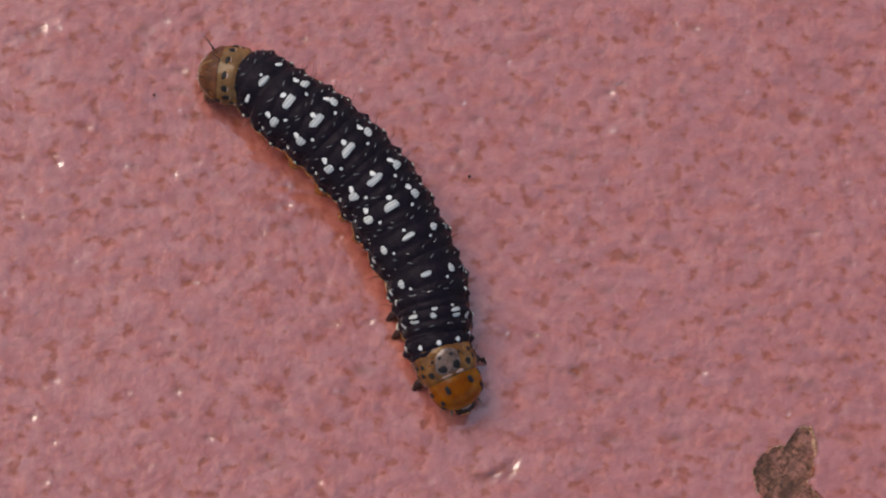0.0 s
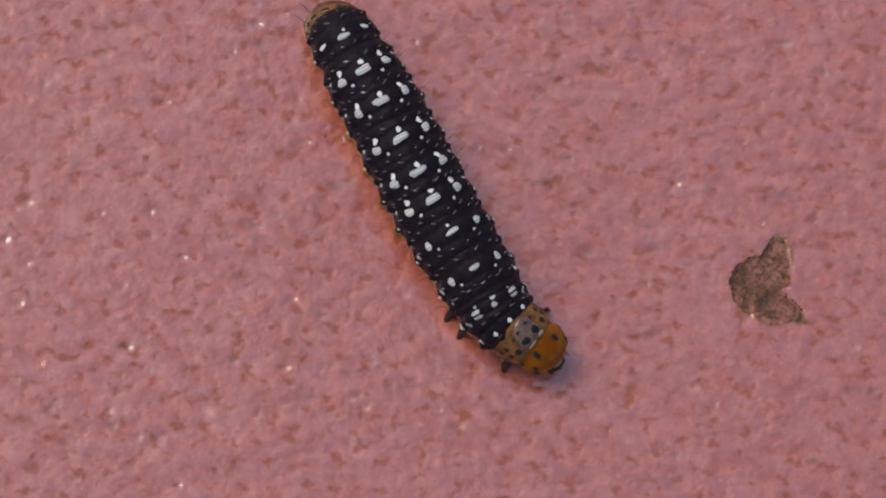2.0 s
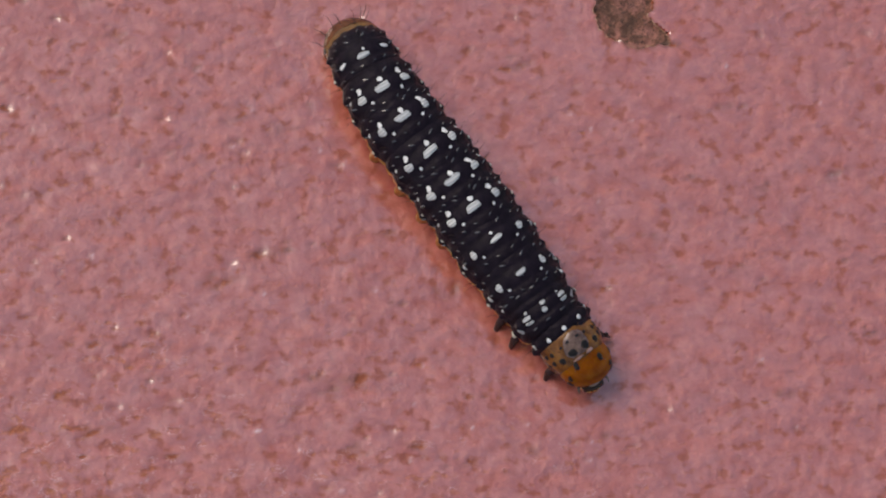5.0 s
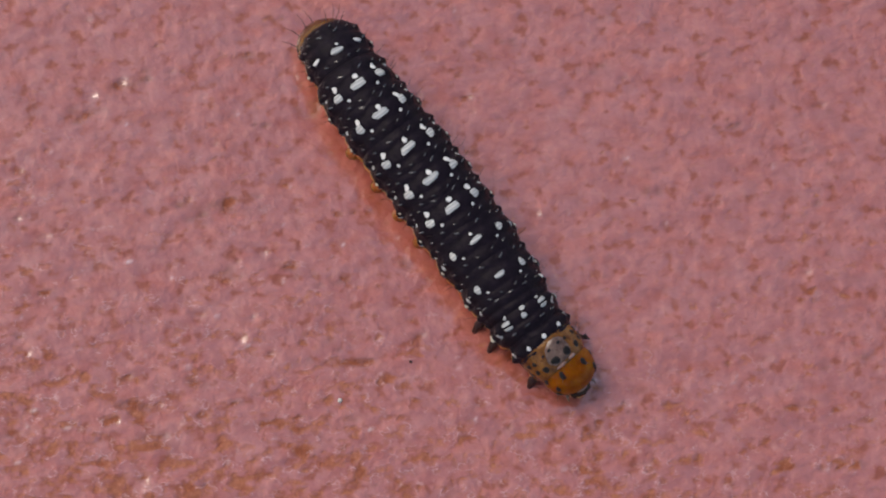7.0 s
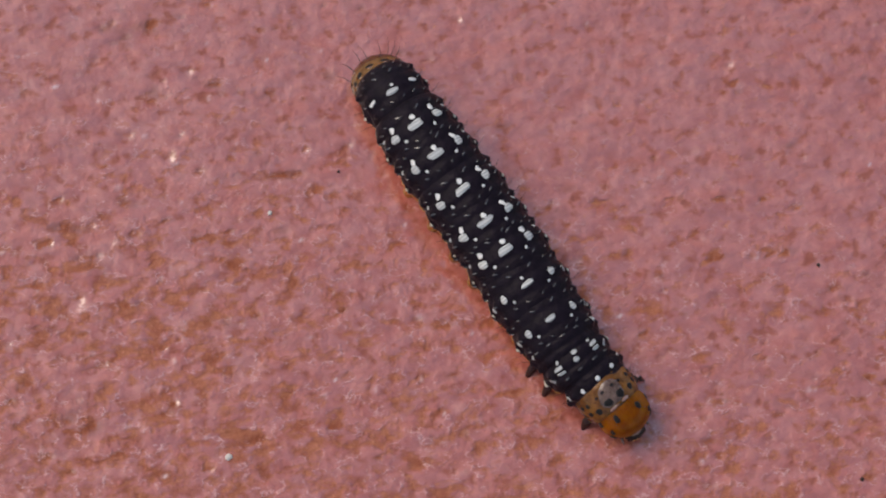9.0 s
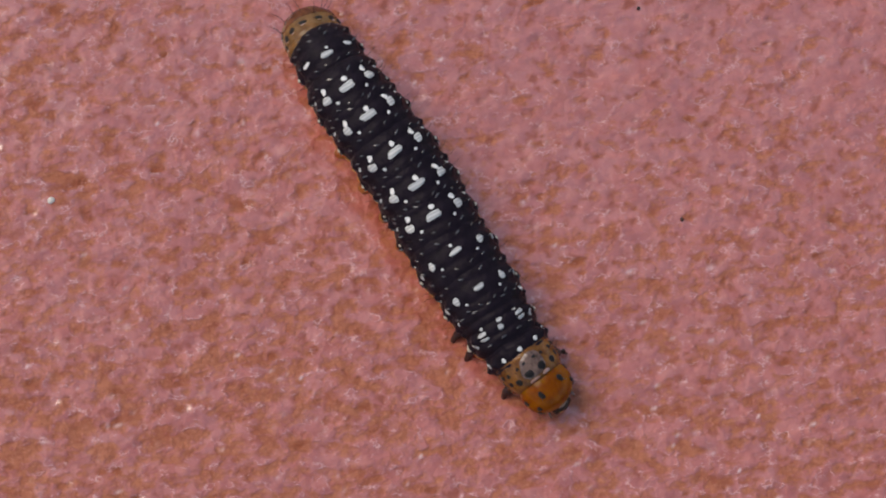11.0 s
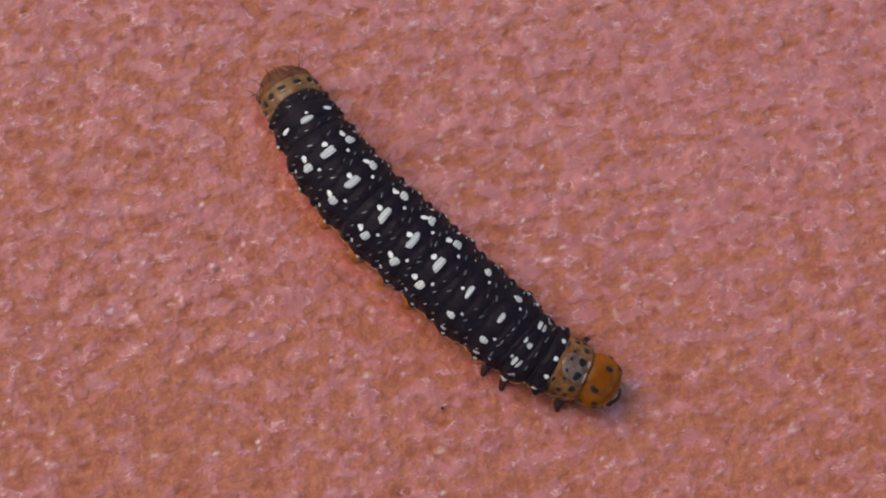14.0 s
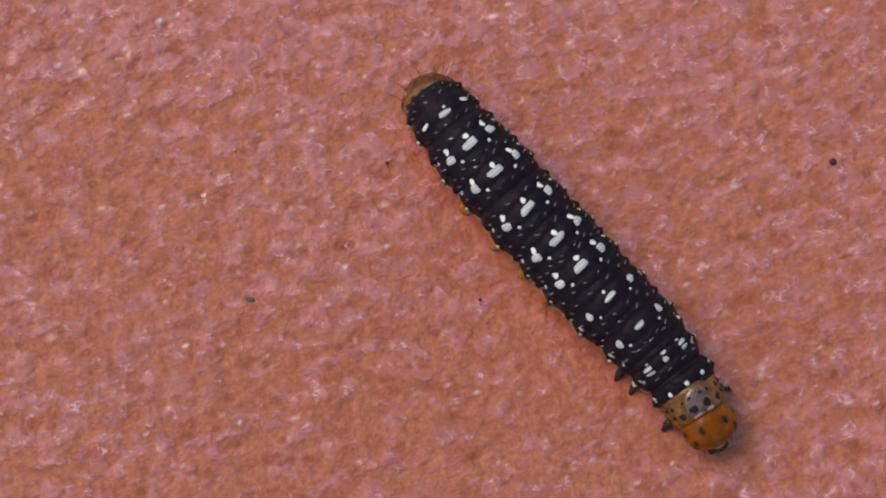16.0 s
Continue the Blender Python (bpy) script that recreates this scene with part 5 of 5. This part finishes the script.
    crawl(BODY["t3"], [
        (0, 9.13, -1.95, 2.7, 8, 4.9, -25), (0.5, 9.43, -1.01, 2.7, 8, 5.8, -11.8), (1, 9.82, -0.88, 2.7, 8, 4.8, -6.6), (1.5, 9.27, -0.18, 2.7, 8, 5.5, -0.3),
        (2, 9.37, 0.23, 2.7, 8, 5.2, 2.4), (2.5, 9.09, 0.07, 2.7, 8, 5.6, 1.1), (3, 9.13, 0.24, 2.7, 8, 5.7, 5), (3.2, 9.36, 0.32, 2.7, 8, 5.6, 6),
        (3.73, 9.84, 0.22, 2.7, 8, 5.47, 4.17), (4.25, 9.5, 0.13, 2.7, 8, 5.35, 2.35), (4.78, 9.97, 0.03, 2.7, 8, 5.22, 0.53), (5.3, 9.63, -0.06, 2.7, 8, 5.1, -1.3),
        (5.5, 9.78, -0.03, 2.7, 8, 5, 0), (6, 10, -0.36, 2.7, 8, 4.6, -5.1), (6.5, 9.59, -0.18, 2.7, 8, 5.2, -3.6), (7, 10.09, -0.18, 2.7, 8, 4.5, -2.7),
        (7.5, 9.5, -0.05, 2.7, 8, 5.3, -2.3), (8, 10.07, -0.57, 2.7, 8, 4.4, -3), (8.5, 9.57, -0.12, 2.7, 8, 5, -1.7), (9, 10.01, -0.1, 2.7, 8, 4.5, 0.3),
        (9.5, 9.54, 0.1, 2.7, 8, 5.3, -0.4), (10, 10.15, -0.4, 2.7, 8, 4.6, -1.1), (10.2, 10.38, -0.35, 2.7, 8, 4.4, -1.5), (10.72, 9.91, -0.34, 2.7, 8, 4.5, -1.2),
        (11.25, 10.26, -0.32, 2.7, 8, 4.6, -0.9), (11.78, 9.79, -0.3, 2.7, 8, 4.7, -0.6), (12.3, 10.14, -0.29, 2.7, 8, 4.8, -0.3), (12.5, 9.92, -0.11, 2.7, 8, 4.8, -0.7),
        (13, 9.42, 0.3, 2.7, 8, 5.6, 4.1), (13.5, 9.9, 0.64, 2.7, 8, 4.5, 4.9), (14, 9.49, 0.46, 2.7, 8, 5.6, 3.1), (14.5, 9.97, 0.13, 2.7, 8, 4.9, -0.2),
        (15, 9.46, 0.1, 2.7, 8, 5.6, 0.7), (15.5, 10.23, -0.38, 2.7, 8, 4.5, -5), (16, 9.83, 0.1, 2.7, 8, 5, -1),
    ])
    crawl(BODY["collar"], [
        (0, 13.41, -3.94, 2.33, 8, 5.7, -13.8), (0.5, 13.49, -1.55, 2.33, 8, 5.7, 1.1), (1, 14.3, -1.54, 2.33, 8, 5.7, -10.8), (1.5, 13.31, 0.42, 2.33, 8, 5.7, 23.5),
        (2, 13.41, 1.06, 2.33, 8, 5.7, 27.1), (2.5, 13.35, 0.27, 2.32, 8, 5.7, -1.6), (3, 13.51, 0.65, 2.32, 8, 5.7, 3.7), (3.2, 13.85, 0.93, 2.33, 8, 5.7, 18.6),
        (3.73, 14.59, 0.72, 2.33, 8, 5.7, 13.12), (4.25, 14.02, 0.51, 2.33, 8, 5.7, 7.65), (4.78, 14.76, 0.3, 2.32, 8, 5.7, 2.18), (5.3, 14.2, 0.09, 2.32, 8, 5.7, -3.3),
        (5.5, 14.26, -0.09, 2.31, 8, 5.7, -11.2), (6, 14.68, -0.74, 2.32, 8, 5.7, -5.9), (6.5, 14.22, 0.11, 2.33, 8, 5.7, 17.1), (7, 15, 0.03, 2.32, 8, 5.7, 6.8),
        (7.5, 14.07, -0.46, 2.34, 8, 5.7, -6.9), (8, 14.83, -0.07, 2.31, 8, 5.7, 28.5), (8.5, 14.21, 0.54, 2.34, 8, 5.7, 18.2), (9, 14.88, 0.44, 2.33, 8, 5.7, 7.6),
        (9.5, 13.96, -0.4, 2.33, 8, 5.7, -17.1), (10, 15.27, -0.36, 2.34, 8, 5.7, 2), (10.2, 15.64, -0.04, 2.34, 8, 5.7, 9.6), (10.72, 14.75, -0.08, 2.33, 8, 5.7, 6.95),
        (11.25, 15.16, -0.11, 2.33, 8, 5.7, 4.3), (11.78, 14.27, -0.14, 2.32, 8, 5.7, 1.65), (12.3, 14.68, -0.18, 2.32, 8, 5.7, -1), (12.5, 14.5, 0.48, 2.32, 8, 5.7, 16.3),
        (13, 13.86, 1.25, 2.34, 8, 5.7, 19.8), (13.5, 14.73, 1.86, 2.33, 8, 5.7, 23.5), (14, 13.96, 1.52, 2.34, 8, 5.7, 22.3), (14.5, 14.78, 0.44, 2.34, 8, 5.7, 1.3),
        (15, 14.13, -0.13, 2.34, 8, 5.7, -10.2), (15.5, 15.19, -0.58, 2.36, 8, 5.7, 4.8), (16, 14.86, -0.3, 2.34, 8, 5.7, -10),
    ])
    crawl(BODY["head"], [
        (0, 15.34, -4.41, 2.1, 4, 8, -8.9), (0.5, 15.48, -1.51, 2.1, 4, 8, -5.2), (1, 16.16, -1.89, 2.1, 4, 8, -22.1), (1.5, 15.12, 1.21, 2.1, 4, 8, 13.6),
        (2, 15.15, 1.95, 2.1, 4, 8, 17.8), (2.5, 15.21, 0.22, 2.1, 4, 8, -13.4), (3, 15.37, 0.77, 2.1, 4, 8, 6.2), (3.2, 15.8, 1.59, 2.1, 4, 8, 8.9),
        (3.73, 16.27, 1.19, 2.1, 4, 8, 2.38), (4.25, 15.88, 0.79, 2.1, 4, 8, -4.15), (4.78, 16.34, 0.39, 2.1, 4, 8, -10.68), (5.3, 15.95, -0.01, 2.1, 4, 8, -17.2),
        (5.5, 15.87, -0.41, 2.1, 4, 8, -23.4), (6, 16.38, -0.92, 2.1, 4, 8, -12.4), (6.5, 16.25, 0.74, 2.1, 4, 8, 3.2), (7, 16.82, 0.24, 2.1, 4, 8, -0.2),
        (7.5, 16.3, -0.73, 2.1, 4, 8, -28.3), (8, 16.28, 0.71, 2.1, 4, 8, -13.2), (8.5, 16.41, 1.27, 2.1, 4, 8, -0.6), (9, 16.81, 0.7, 2.1, 4, 8, 0.8),
        (9.5, 15.88, -0.99, 2.1, 4, 8, -21.7), (10, 17.46, -0.28, 2.1, 4, 8, 11.4), (10.2, 17.88, 0.33, 2.1, 4, 8, 18), (10.72, 17.08, 0.2, 2.1, 4, 8, 14.55),
        (11.25, 17.13, 0.06, 2.1, 4, 8, 11.1), (11.78, 16.33, -0.08, 2.1, 4, 8, 7.65), (12.3, 16.39, -0.21, 2.1, 4, 8, 4.2), (12.5, 16.24, 0.99, 2.1, 4, 8, 9.8),
        (13, 16.04, 2.04, 2.1, 4, 8, -0.8), (13.5, 16.56, 2.65, 2.1, 4, 8, 7.6), (14, 16.16, 2.42, 2.1, 4, 8, 8.3), (14.5, 16.94, 0.49, 2.1, 4, 8, -10.7),
        (15, 16.29, -0.52, 2.1, 4, 8, -21.6), (15.5, 18, -0.35, 2.1, 4, 8, -17.6), (16, 17.06, -0.69, 2.1, 4, 8, -14.8),
    ])


motions()
